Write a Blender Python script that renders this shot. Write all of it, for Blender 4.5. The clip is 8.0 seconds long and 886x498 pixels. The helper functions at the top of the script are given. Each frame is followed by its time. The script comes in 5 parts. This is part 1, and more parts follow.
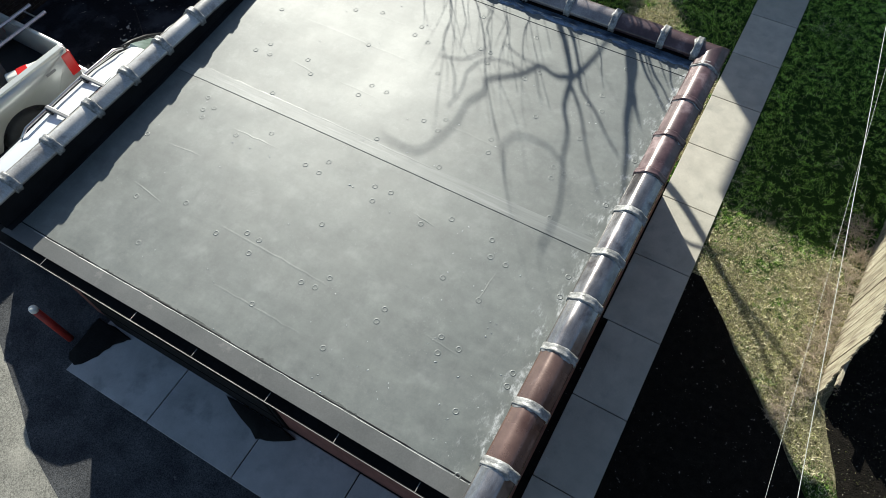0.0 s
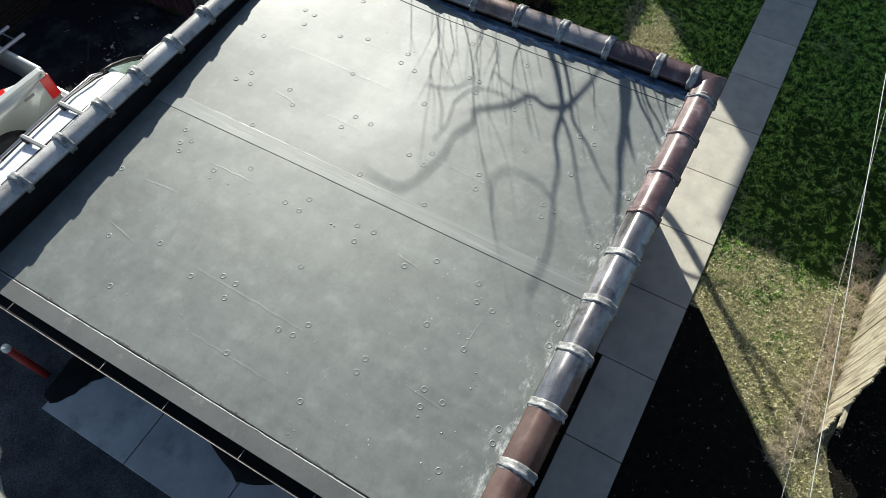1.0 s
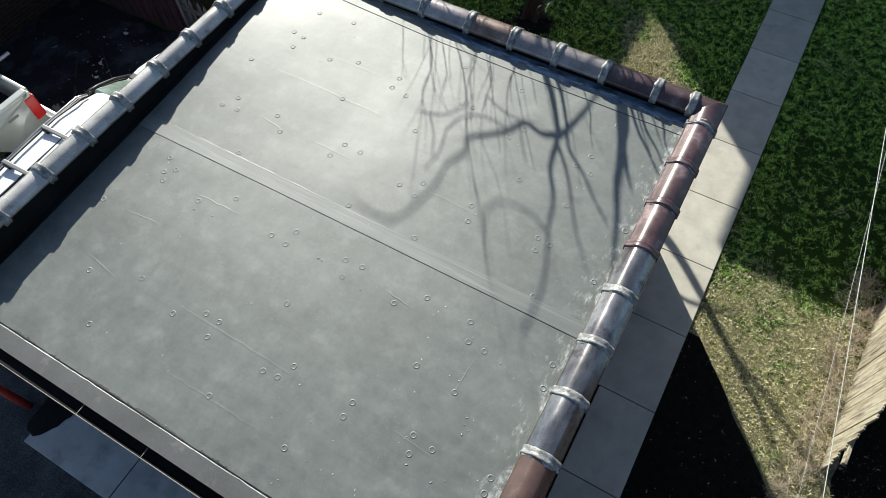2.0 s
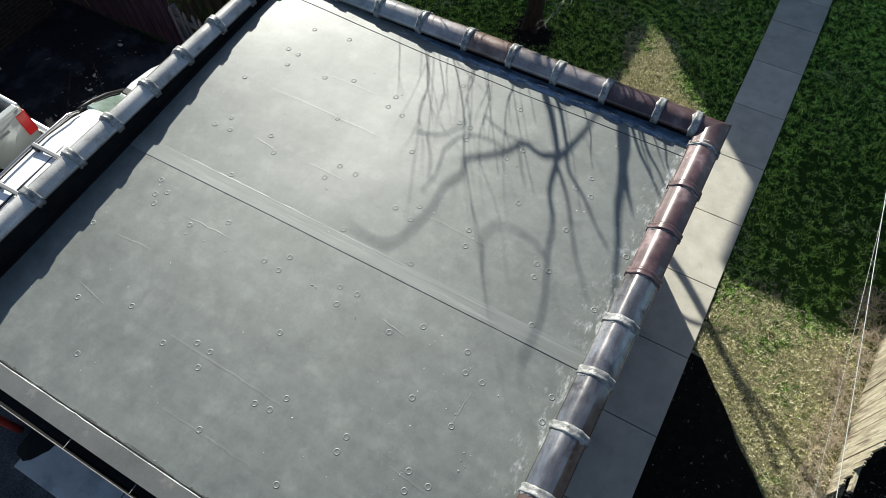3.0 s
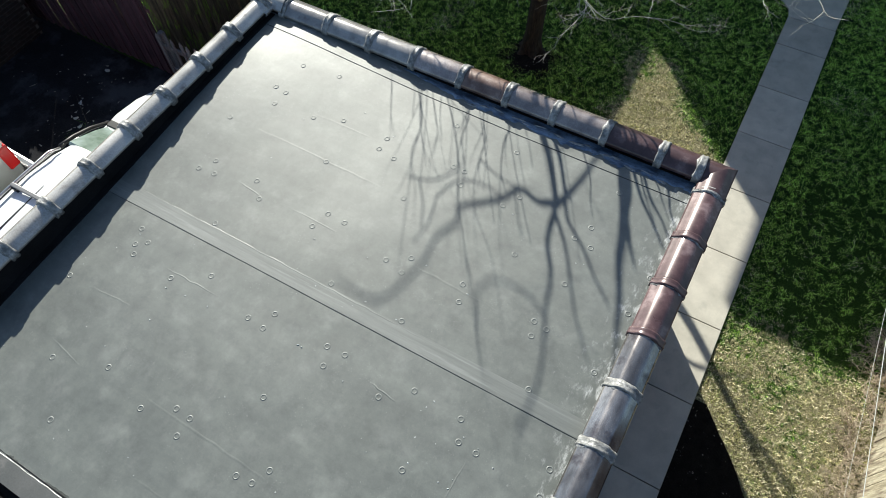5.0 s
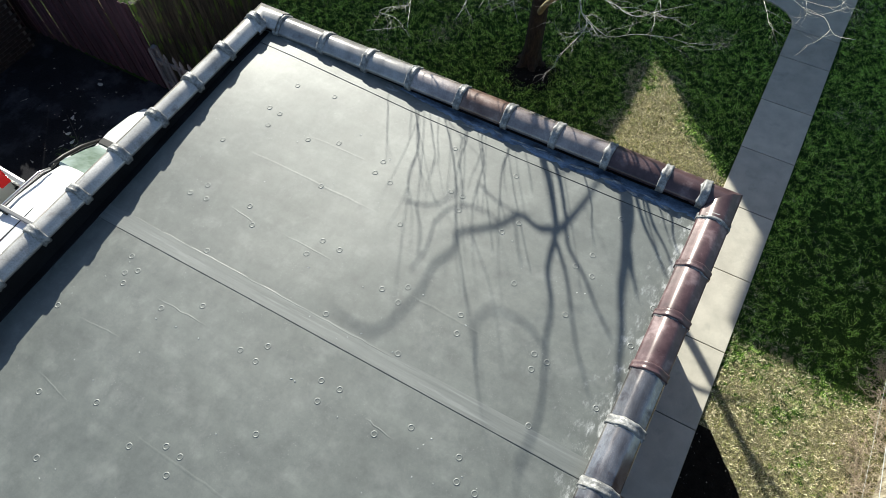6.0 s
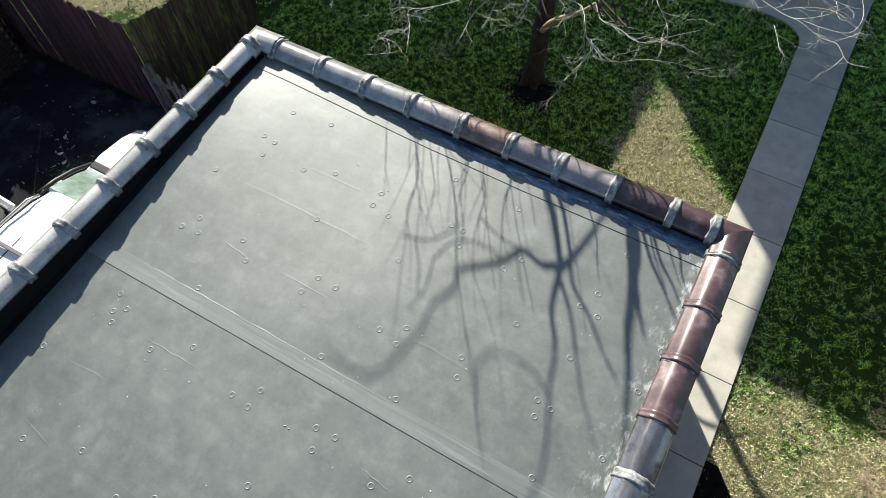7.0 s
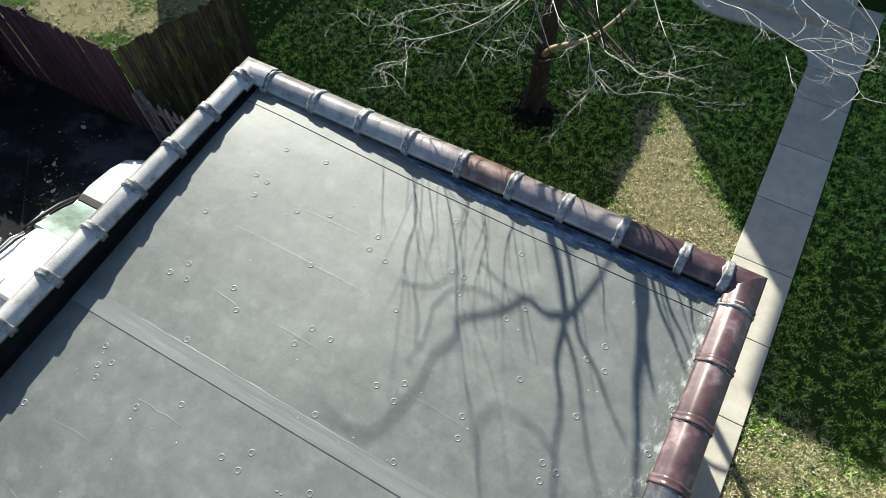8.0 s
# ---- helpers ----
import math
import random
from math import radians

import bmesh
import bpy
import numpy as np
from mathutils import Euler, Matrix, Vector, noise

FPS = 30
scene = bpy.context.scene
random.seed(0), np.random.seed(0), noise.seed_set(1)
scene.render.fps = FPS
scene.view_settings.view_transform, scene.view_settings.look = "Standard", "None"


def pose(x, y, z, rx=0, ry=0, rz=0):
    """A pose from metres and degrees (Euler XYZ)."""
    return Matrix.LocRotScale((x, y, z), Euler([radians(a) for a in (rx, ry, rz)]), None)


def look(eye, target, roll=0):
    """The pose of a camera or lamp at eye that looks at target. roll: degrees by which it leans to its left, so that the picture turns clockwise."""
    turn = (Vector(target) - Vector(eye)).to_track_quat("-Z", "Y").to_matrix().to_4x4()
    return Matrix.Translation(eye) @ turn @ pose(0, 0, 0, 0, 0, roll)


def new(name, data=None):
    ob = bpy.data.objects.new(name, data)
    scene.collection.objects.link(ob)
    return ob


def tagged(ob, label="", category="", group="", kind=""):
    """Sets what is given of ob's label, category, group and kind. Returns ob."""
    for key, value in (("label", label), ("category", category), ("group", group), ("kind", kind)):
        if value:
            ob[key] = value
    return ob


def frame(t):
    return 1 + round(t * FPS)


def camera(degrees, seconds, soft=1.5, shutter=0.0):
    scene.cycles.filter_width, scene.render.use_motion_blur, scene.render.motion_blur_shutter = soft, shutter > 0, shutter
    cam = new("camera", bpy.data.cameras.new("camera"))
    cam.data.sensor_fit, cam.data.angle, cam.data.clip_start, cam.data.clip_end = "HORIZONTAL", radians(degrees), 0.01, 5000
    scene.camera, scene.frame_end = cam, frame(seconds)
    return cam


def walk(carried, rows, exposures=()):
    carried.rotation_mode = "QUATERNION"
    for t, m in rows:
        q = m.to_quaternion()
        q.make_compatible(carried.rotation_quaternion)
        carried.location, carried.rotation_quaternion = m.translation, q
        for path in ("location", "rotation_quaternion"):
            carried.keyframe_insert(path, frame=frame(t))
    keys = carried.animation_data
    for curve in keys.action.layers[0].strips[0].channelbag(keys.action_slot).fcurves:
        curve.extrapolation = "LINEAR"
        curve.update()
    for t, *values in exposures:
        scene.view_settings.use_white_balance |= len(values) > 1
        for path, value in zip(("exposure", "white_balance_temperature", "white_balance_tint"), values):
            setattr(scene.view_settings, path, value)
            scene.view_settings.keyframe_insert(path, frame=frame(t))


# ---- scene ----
cam = camera(68.0, 8.0, 0.7)
PATH = [
    (0, (-0.136, 0.898, 8.421), (-0.675, 1.776, 6.706), -2.0),
    (0.5, (-0.195, 1.183, 8.409), (-0.735, 2.06, 6.694), -2.1),
    (1, (-0.257, 1.442, 8.39), (-0.798, 2.319, 6.676), -2.2),
    (1.5, (-0.325, 1.672, 8.379), (-0.866, 2.55, 6.666), -2.2),
    (3, (-0.512, 2.152, 8.383), (-1.054, 3.027, 6.668), -2.4),
    (3.5, (-0.576, 2.309, 8.382), (-1.119, 3.183, 6.667), -2.5),
    (4, (-0.639, 2.474, 8.385), (-1.181, 3.347, 6.67), -2.6),
    (4.5, (-0.699, 2.614, 8.39), (-1.243, 3.487, 6.675), -2.6),
    (6, (-0.91, 3.062, 8.394), (-1.452, 3.934, 6.677), -2.7),
    (6.5, (-1.013, 3.245, 8.385), (-1.556, 4.116, 6.668), -2.7),
    (7, (-1.127, 3.455, 8.384), (-1.67, 4.326, 6.667), -2.7),
    (7.5, (-1.261, 3.692, 8.38), (-1.806, 4.563, 6.664), -2.9),
    (8, (-1.402, 3.95, 8.378), (-1.944, 4.819, 6.66), -2.9),
]
walk(cam, [(t, look(eye, target, roll)) for t, eye, target, roll in PATH], [(0.0, 0.66, 6400, 5), (3.0, 0.65, 6400, 5), (4.5, 0.73, 6420, 5), (6.5, 0.92, 6500, 5), (8.0, 1.07, 6500, 5)])

# ---- light ----
SUN_UP = radians(29.0)
TO_SUN = Vector((-0.68, 0.73, 0)).normalized()
world = bpy.data.worlds.new("sky")
scene.world = world
world.use_nodes = True
wn = world.node_tree
sky = wn.nodes.new("ShaderNodeTexSky")
sky.sky_type, sky.sun_disc = "NISHITA", False
sky.sun_elevation, sky.sun_rotation = SUN_UP, math.atan2(TO_SUN.x, TO_SUN.y)
wn.links.new(sky.outputs[0], wn.nodes["Background"].inputs[0])
sky.ozone_density, sky.dust_density = 1.8, 0.8
wn.nodes["Background"].inputs[1].default_value = 0.079
sun = new("sun", bpy.data.lights.new("sun", "SUN"))
sun.data.energy, sun.data.angle, sun.data.color = 5.0, radians(0.53), (1.0, 0.955, 0.86)
sun_from = TO_SUN * math.cos(SUN_UP) + Vector((0, 0, math.sin(SUN_UP)))
sun.matrix_world = look(sun_from * 60, (0, 0, 0))


# ---- materials ----
def ramp(nt, fac, stops):
    r = nt.nodes.new("ShaderNodeValToRGB")
    el = r.color_ramp.elements
    while len(el) < len(stops):
        el.new(0.5)
    for e, (p, c) in zip(el, stops):
        e.position, e.color = p, (*c, 1)
    nt.links.new(fac, r.inputs[0])
    return r.outputs[0]


def noise_tex(nt, scale, detail=4, rough=0.55, vec=None, stretch=None):
    n = nt.nodes.new("ShaderNodeTexNoise")
    n.inputs["Scale"].default_value, n.inputs["Detail"].default_value, n.inputs["Roughness"].default_value = scale, detail, rough
    if vec is None:
        vec = nt.nodes.new("ShaderNodeTexCoord").outputs["Object"]
    if stretch:
        mp = nt.nodes.new("ShaderNodeMapping")
        mp.inputs["Scale"].default_value = stretch
        nt.links.new(vec, mp.inputs[0])
        vec = mp.outputs[0]
    nt.links.new(vec, n.inputs["Vector"])
    return n.outputs["Fac"]


def mix(nt, a, b, fac, kind="MIX"):
    m = nt.nodes.new("ShaderNodeMix")
    m.data_type, m.blend_type = "RGBA", kind
    for v, s in ((a, m.inputs[6]), (b, m.inputs[7]), (fac, m.inputs[0])):
        if hasattr(v, "is_output"):
            nt.links.new(v, s)
        elif isinstance(v, tuple):
            s.default_value = (*v, 1)
        else:
            s.default_value = v
    return m.outputs[2]


def surface(name, stops, scale=6.0, rough=0.8, metal=0.0, bump=0.2, bump_scale=60.0, grain=0.25, spec=0.5, stretch=None,
            stains=None, vary=0.0, size=0.01, coat=0.0, rough_var=0.0, spot_stretch=None, by_place=False):
    """Two scales of colour noise, a fine relief, optional stains of a second colour and a shift from piece to piece."""
    m = bpy.data.materials.new(name)
    m.use_nodes = True
    nt = m.node_tree
    b = nt.nodes["Principled BSDF"]
    vec = nt.nodes.new("ShaderNodeNewGeometry").outputs["Position"] if by_place else None
    col = ramp(nt, noise_tex(nt, scale, 5, 0.6, vec, stretch), stops)
    fine = noise_tex(nt, bump_scale, 3, 0.6, vec, stretch)
    g = ramp(nt, fine, [(0.3, (1 - grain,) * 3), (0.7, (1 + grain * 0.4,) * 3)])
    col = mix(nt, col, g, 1.0, "MULTIPLY")
    if stains:
        c, sc, lo, hi = stains
        f = ramp(nt, noise_tex(nt, sc, 6, 0.65, vec, spot_stretch), [(lo, (0, 0, 0)), (hi, (1, 1, 1))])
        col = mix(nt, col, c, f)
    if vary:
        info = nt.nodes.new("ShaderNodeObjectInfo")
        v = ramp(nt, info.outputs["Random"], [(0, (1 - vary,) * 3), (1, (1 + vary * 0.5,) * 3)])
        col = mix(nt, col, v, 1.0, "MULTIPLY")
    nt.links.new(col, b.inputs["Base Color"])
    b.inputs["Roughness"].default_value, b.inputs["Metallic"].default_value = rough, metal
    b.inputs["Specular IOR Level"].default_value = spec
    b.inputs["Coat Weight"].default_value = coat
    if rough_var:
        rv = ramp(nt, noise_tex(nt, scale * 0.7, 5, 0.6), [(0.3, (rough - rough_var,) * 3), (0.7, (rough + rough_var,) * 3)])
        nt.links.new(rv, b.inputs["Roughness"])
    if bump:
        bp = nt.nodes.new("ShaderNodeBump")
        bp.inputs["Strength"].default_value, bp.inputs["Distance"].default_value = bump, size
        nt.links.new(fine, bp.inputs["Height"])
        nt.links.new(bp.outputs[0], b.inputs["Normal"])
    return m


def plain(name, color, rough=0.5, metal=0.0, coat=0.0, glow=None):
    m = bpy.data.materials.new(name)
    m.use_nodes = True
    b = m.node_tree.nodes["Principled BSDF"]
    b.inputs["Base Color"].default_value = (*color, 1)
    b.inputs["Roughness"].default_value, b.inputs["Metallic"].default_value = rough, metal
    b.inputs["Coat Weight"].default_value = coat
    return m


EPDM = surface("weathered_membrane", [(0.28, (0.092, 0.102, 0.094)), (0.5, (0.112, 0.123, 0.114)), (0.75, (0.130, 0.142, 0.132))], 0.9, 0.55, 0, 0.10, 90, 0.10,
               stains=((0.19, 0.20, 0.188), 3.6, 0.52, 0.95), size=0.003, rough_var=0.04, spec=1.0)


def splash(m, side, lo, hi, sharp, tone=(0.36, 0.37, 0.37), band=0.22):
    """Silver sealant splashes on the membrane, thickest along one edge of the roof: side 0 along x, 1 along y."""
    nt = m.node_tree
    bs = nt.nodes["Principled BSDF"]
    sep = nt.nodes.new("ShaderNodeSeparateXYZ")
    nt.links.new(nt.nodes.new("ShaderNodeTexCoord").outputs["Object"], sep.inputs[0])
    near = nt.nodes.new("ShaderNodeMapRange")
    near.inputs["From Min"].default_value, near.inputs["From Max"].default_value = lo, hi
    nt.links.new(sep.outputs[side], near.inputs["Value"])
    n = noise_tex(nt, 9.0, 7, 0.75, None, (1.3, 0.6, 1.0) if side == 0 else (0.5, 1.2, 1.0))
    add = nt.nodes.new("ShaderNodeMath")
    add.operation = "MULTIPLY_ADD"
    add.inputs[1].default_value = 0.30
    nt.links.new(near.outputs[0], add.inputs[0])
    nt.links.new(n, add.inputs[2])
    f = ramp(nt, add.outputs[0], [(sharp, (0, 0, 0)), (sharp + band, (1, 1, 1))])
    old = bs.inputs["Base Color"].links[0].from_socket
    nt.links.new(mix(nt, old, tone, f), bs.inputs["Base Color"])


def specks(m):
    """Small pale scuffs and drips over the membrane, denser in some places."""
    nt = m.node_tree
    bs = nt.nodes["Principled BSDF"]
    a = ramp(nt, noise_tex(nt, 24.0, 4, 0.7), [(0.60, (0, 0, 0)), (0.74, (1, 1, 1))])
    c = ramp(nt, noise_tex(nt, 1.6, 3, 0.6), [(0.42, (0, 0, 0)), (0.70, (0.55, 0.55, 0.55))])
    streak = ramp(nt, noise_tex(nt, 1.5, 5, 0.65, None, (0.45, 5.0, 1.0)), [(0.30, (0.90, 0.90, 0.91)), (0.70, (1.07, 1.07, 1.06))])
    old = mix(nt, bs.inputs["Base Color"].links[0].from_socket, streak, 1.0, "MULTIPLY")
    blot = ramp(nt, noise_tex(nt, 5.5, 6, 0.72), [(0.30, (0.74, 0.74, 0.75)), (0.52, (1.0, 1.0, 1.0)), (0.72, (1.25, 1.25, 1.23))])
    old = mix(nt, old, blot, 1.0, "MULTIPLY")
    scuff = ramp(nt, noise_tex(nt, 70.0, 3, 0.7), [(0.64, (0, 0, 0)), (0.70, (1, 1, 1))])
    where = ramp(nt, noise_tex(nt, 2.3, 4, 0.7), [(0.50, (0, 0, 0)), (0.68, (0.8, 0.8, 0.8))])
    old = mix(nt, old, (0.42, 0.43, 0.42), mix(nt, scuff, where, 1.0, "MULTIPLY"))
    nt.links.new(mix(nt, old, (0.24, 0.25, 0.245), mix(nt, a, c, 1.0, "MULTIPLY")), bs.inputs["Base Color"])


specks(EPDM)
splash(EPDM, 0, -1.35, -0.58, 0.76)
splash(EPDM, 0, -0.90, -0.56, 0.765, (0.50, 0.51, 0.51), 0.13)
splash(EPDM, 1, 7.30, 7.75, 0.76)
PLATE = surface("membrane_over_plate", [(0.3, (0.12, 0.13, 0.122)), (0.7, (0.145, 0.156, 0.147))], 4.0, 0.54, 0, 0.1, 90, 0.1, size=0.003, spec=1.0, by_place=True)
EPDM_LAP = surface("worn_lap_membrane", [(0.3, (0.105, 0.114, 0.107)), (0.7, (0.175, 0.186, 0.176))], 3.0, 0.52, 0, 0.2, 60, 0.15, size=0.003, spec=1.0, stretch=(0.35, 9.0, 1.0),
                   stains=((0.26, 0.27, 0.26), 2.5, 0.58, 0.80), spot_stretch=(0.4, 8.0, 1.0))
EPDM_WALL = surface("black_flashing", [(0.3, (0.006, 0.006, 0.007)), (0.7, (0.016, 0.016, 0.018))], 3.0, 0.65, 0, 0.2, 60, 0.3, spec=0.2)
EPDM_STRIP = surface("membrane_strip", [(0.3, (0.085, 0.088, 0.086)), (0.7, (0.125, 0.125, 0.122))], 2.0, 0.5, 0, 0.15, 70, 0.15,
                     stains=((0.2, 0.19, 0.18), 5.0, 0.6, 0.8), size=0.004)
# silver coat with the blue of shade and sky mixed into its colour
SILVER_COAT = surface("blue_shaded_silver_coat", [(0.35, (0.035, 0.06, 0.105)), (0.62, (0.20, 0.28, 0.39))], 5, 0.34, 0.25, 0.3, 40, 0.3, spec=1.0, stretch=(0.8, 2.2, 1),
                      stains=((0.05, 0.055, 0.06), 7.0, 0.56, 0.66), size=0.006)
SEALANT = surface("silver_sealant", [(0.35, (0.16, 0.16, 0.157)), (0.65, (0.46, 0.455, 0.445))], 14, 0.40, 0.1, 0.6, 45, 0.35,
                  stains=((0.12, 0.11, 0.11), 12, 0.55, 0.78), size=0.008)
TILE_GREY = surface("grey_glazed_tile", [(0.3, (0.40, 0.38, 0.355)), (0.7, (0.66, 0.63, 0.60))], 4, 0.22, 0.15, 0.06, 60, 0.2, spec=1.0, coat=0.25,
                    stains=((0.18, 0.145, 0.13), 5, 0.54, 0.76), vary=0.2, size=0.004, rough_var=0.08)
TILE_SILVER = surface("silver_glazed_tile", [(0.3, (0.26, 0.245, 0.235)), (0.7, (0.50, 0.475, 0.455))], 4, 0.18, 0.2, 0.06, 60, 0.15, spec=1.0, coat=0.4,
                    stains=((0.17, 0.14, 0.135), 5, 0.58, 0.80), vary=0.2, size=0.004, rough_var=0.08)
# lengthwise streaks in this tone stand in for brushed highlights
TILE_STEEL = surface("dark_silver_glazed_tile", [(0.3, (0.15, 0.138, 0.137)), (0.7, (0.46, 0.435, 0.425))], 4, 0.19, 0.8, 0.06, 60, 0.2, spec=1.0, coat=0.1, stretch=(2.6, 0.8, 1),
                     stains=((0.07, 0.052, 0.058), 5, 0.55, 0.76), vary=0.2, size=0.003, rough_var=0.06)
# pale stains on the brown and plum tiles are wear and painted highlights together
TILE_BROWN = surface("brown_glazed_tile", [(0.3, (0.10, 0.050, 0.036)), (0.7, (0.21, 0.125, 0.098))], 3.5, 0.27, 0.35, 0.06, 60, 0.15, spec=1.0, coat=0.3,
                     stains=((0.44, 0.35, 0.32), 3.5, 0.54, 0.95), spot_stretch=(2.2, 0.7, 1), vary=0.25, size=0.003, rough_var=0.06)
TILE_TAN = surface("tan_glazed_tile", [(0.3, (0.25, 0.205, 0.20)), (0.7, (0.46, 0.405, 0.39))], 6, 0.22, 0.15, 0.06, 60, 0.2, spec=1.0, coat=0.5,
                   stains=((0.13, 0.08, 0.075), 5, 0.58, 0.85), vary=0.25, size=0.003, rough_var=0.06)
TILE_RUST = surface("rust_glazed_tile", [(0.3, (0.12, 0.060, 0.045)), (0.7, (0.34, 0.235, 0.195))], 5, 0.30, 0.15, 0.06, 60, 0.2, spec=0.8, coat=0.2,
                    stains=((0.52, 0.44, 0.40), 6, 0.58, 0.90), vary=0.2, size=0.003, rough_var=0.06)
TILE_PLUM = surface("plum_glazed_tile", [(0.3, (0.050, 0.026, 0.028)), (0.7, (0.165, 0.096, 0.099))], 4, 0.33, 0.15, 0.06, 60, 0.15, spec=0.7, coat=0.1,
                    stains=((0.46, 0.37, 0.37), 4, 0.54, 0.95), vary=0.25, size=0.003, rough_var=0.06)
CONCRETE = surface("walk_concrete", [(0.3, (0.43, 0.405, 0.345)), (0.7, (0.58, 0.545, 0.465))], 3, 0.8, 0, 0.3, 120, 0.2,
                   stains=((0.28, 0.27, 0.24), 3.2, 0.56, 0.85), vary=0.12, size=0.004)
APRON = surface("apron_concrete", [(0.3, (0.40, 0.39, 0.38)), (0.7, (0.56, 0.545, 0.53))], 2.5, 0.8, 0, 0.2, 120, 0.15,
                stains=((0.22, 0.22, 0.22), 2.4, 0.54, 0.8), vary=0.10, size=0.004)
# one asphalt in three tones: deep shade, shade and sun
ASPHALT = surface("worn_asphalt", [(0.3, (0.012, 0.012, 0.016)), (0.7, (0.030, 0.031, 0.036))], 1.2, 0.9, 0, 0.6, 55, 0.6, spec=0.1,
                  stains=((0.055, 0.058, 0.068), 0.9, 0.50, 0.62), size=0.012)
SHADED_ASPHALT = surface("shaded_asphalt", [(0.3, (0.045, 0.047, 0.053)), (0.7, (0.115, 0.117, 0.122))], 2.2, 0.9, 0, 0.7, 60, 0.7, spec=0.15,
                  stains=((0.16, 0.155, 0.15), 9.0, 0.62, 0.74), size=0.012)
ALLEY = surface("dusty_sunlit_asphalt", [(0.3, (0.20, 0.195, 0.175)), (0.7, (0.36, 0.345, 0.30))], 1.2, 0.9, 0, 0.6, 55, 0.6, spec=0.15,
                stains=((0.48, 0.455, 0.39), 0.8, 0.50, 0.8), size=0.012)
SOIL = surface("bare_soil", [(0.3, (0.06, 0.045, 0.03)), (0.7, (0.12, 0.09, 0.06))], 3, 0.95, 0, 0.6, 40, 0.4, size=0.02)
def straw_and_sun(nt):
    """0 for green, 1 for straw, in patches and tufts; sunlit spots are painted straw."""
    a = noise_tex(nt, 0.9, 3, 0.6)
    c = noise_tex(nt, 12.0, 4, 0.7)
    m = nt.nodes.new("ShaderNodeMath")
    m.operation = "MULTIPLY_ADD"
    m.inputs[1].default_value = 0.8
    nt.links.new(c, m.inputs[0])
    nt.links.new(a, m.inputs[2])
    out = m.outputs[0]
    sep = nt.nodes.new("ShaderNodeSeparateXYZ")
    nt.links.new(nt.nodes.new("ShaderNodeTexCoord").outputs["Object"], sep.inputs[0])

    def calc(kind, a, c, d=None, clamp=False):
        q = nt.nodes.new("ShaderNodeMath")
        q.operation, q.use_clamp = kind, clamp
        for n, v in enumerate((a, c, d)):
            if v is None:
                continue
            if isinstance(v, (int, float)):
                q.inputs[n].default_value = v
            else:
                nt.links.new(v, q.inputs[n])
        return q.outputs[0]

    # round spots where sun falls on the lawn, its light painted as straw
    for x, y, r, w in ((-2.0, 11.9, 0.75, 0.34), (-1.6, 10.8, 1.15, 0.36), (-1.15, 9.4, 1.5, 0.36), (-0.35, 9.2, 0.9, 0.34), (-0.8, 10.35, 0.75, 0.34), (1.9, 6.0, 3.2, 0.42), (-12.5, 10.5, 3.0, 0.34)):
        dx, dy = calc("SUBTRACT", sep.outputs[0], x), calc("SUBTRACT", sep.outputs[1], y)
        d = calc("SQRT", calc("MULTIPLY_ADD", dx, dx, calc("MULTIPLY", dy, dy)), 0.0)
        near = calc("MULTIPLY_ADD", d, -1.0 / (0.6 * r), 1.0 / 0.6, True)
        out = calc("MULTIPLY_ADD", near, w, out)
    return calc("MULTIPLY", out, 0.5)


def lawn_floor():
    m = bpy.data.materials.new("lawn_floor")
    m.use_nodes = True
    nt = m.node_tree
    bs = nt.nodes["Principled BSDF"]
    fine = noise_tex(nt, 60, 4, 0.7)
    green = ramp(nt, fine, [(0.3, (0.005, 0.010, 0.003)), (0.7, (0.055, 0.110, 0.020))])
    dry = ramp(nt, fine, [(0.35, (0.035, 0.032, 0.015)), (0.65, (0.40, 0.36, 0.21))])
    f = ramp(nt, straw_and_sun(nt), [(0.55, (0, 0, 0)), (0.61, (1, 1, 1))])
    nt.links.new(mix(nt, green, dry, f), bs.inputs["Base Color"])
    bs.inputs["Roughness"].default_value = 0.95
    bs.inputs["Specular IOR Level"].default_value = 0.1
    bp = nt.nodes.new("ShaderNodeBump")
    bp.inputs["Strength"].default_value, bp.inputs["Distance"].default_value = 0.8, 0.03
    nt.links.new(fine, bp.inputs["Height"])
    nt.links.new(bp.outputs[0], bs.inputs["Normal"])
    return m


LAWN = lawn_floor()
BRICK = surface("red_brick", [(0.3, (0.20, 0.075, 0.055)), (0.7, (0.30, 0.12, 0.09))], 6, 0.85, 0, 0.4, 60, 0.3, vary=0.25, size=0.006)
MORTAR = surface("mortar", [(0.3, (0.07, 0.065, 0.06)), (0.7, (0.12, 0.115, 0.11))], 8, 0.95, 0, 0.4, 80, 0.3)
FENCE_GREY = surface("weathered_fence_wood", [(0.3, (0.26, 0.22, 0.15)), (0.5, (0.50, 0.45, 0.33)), (0.7, (0.62, 0.57, 0.44))], 4, 0.85, 0, 0.7, 22, 0.5,
                     stretch=(5, 5, 0.5), vary=0.04, stains=((0.16, 0.12, 0.09), 3.2, 0.50, 0.64), spot_stretch=(4, 4, 0.7), by_place=True)
FENCE_RED = surface("red_stained_fence_wood", [(0.3, (0.030, 0.012, 0.020)), (0.7, (0.12, 0.052, 0.072))], 5, 0.8, 0, 0.4, 30, 0.4,
                    stretch=(6, 6, 0.5), vary=0.35, stains=((0.34, 0.28, 0.26), 5.0, 0.70, 0.76), spot_stretch=(6, 6, 0.35), by_place=True)
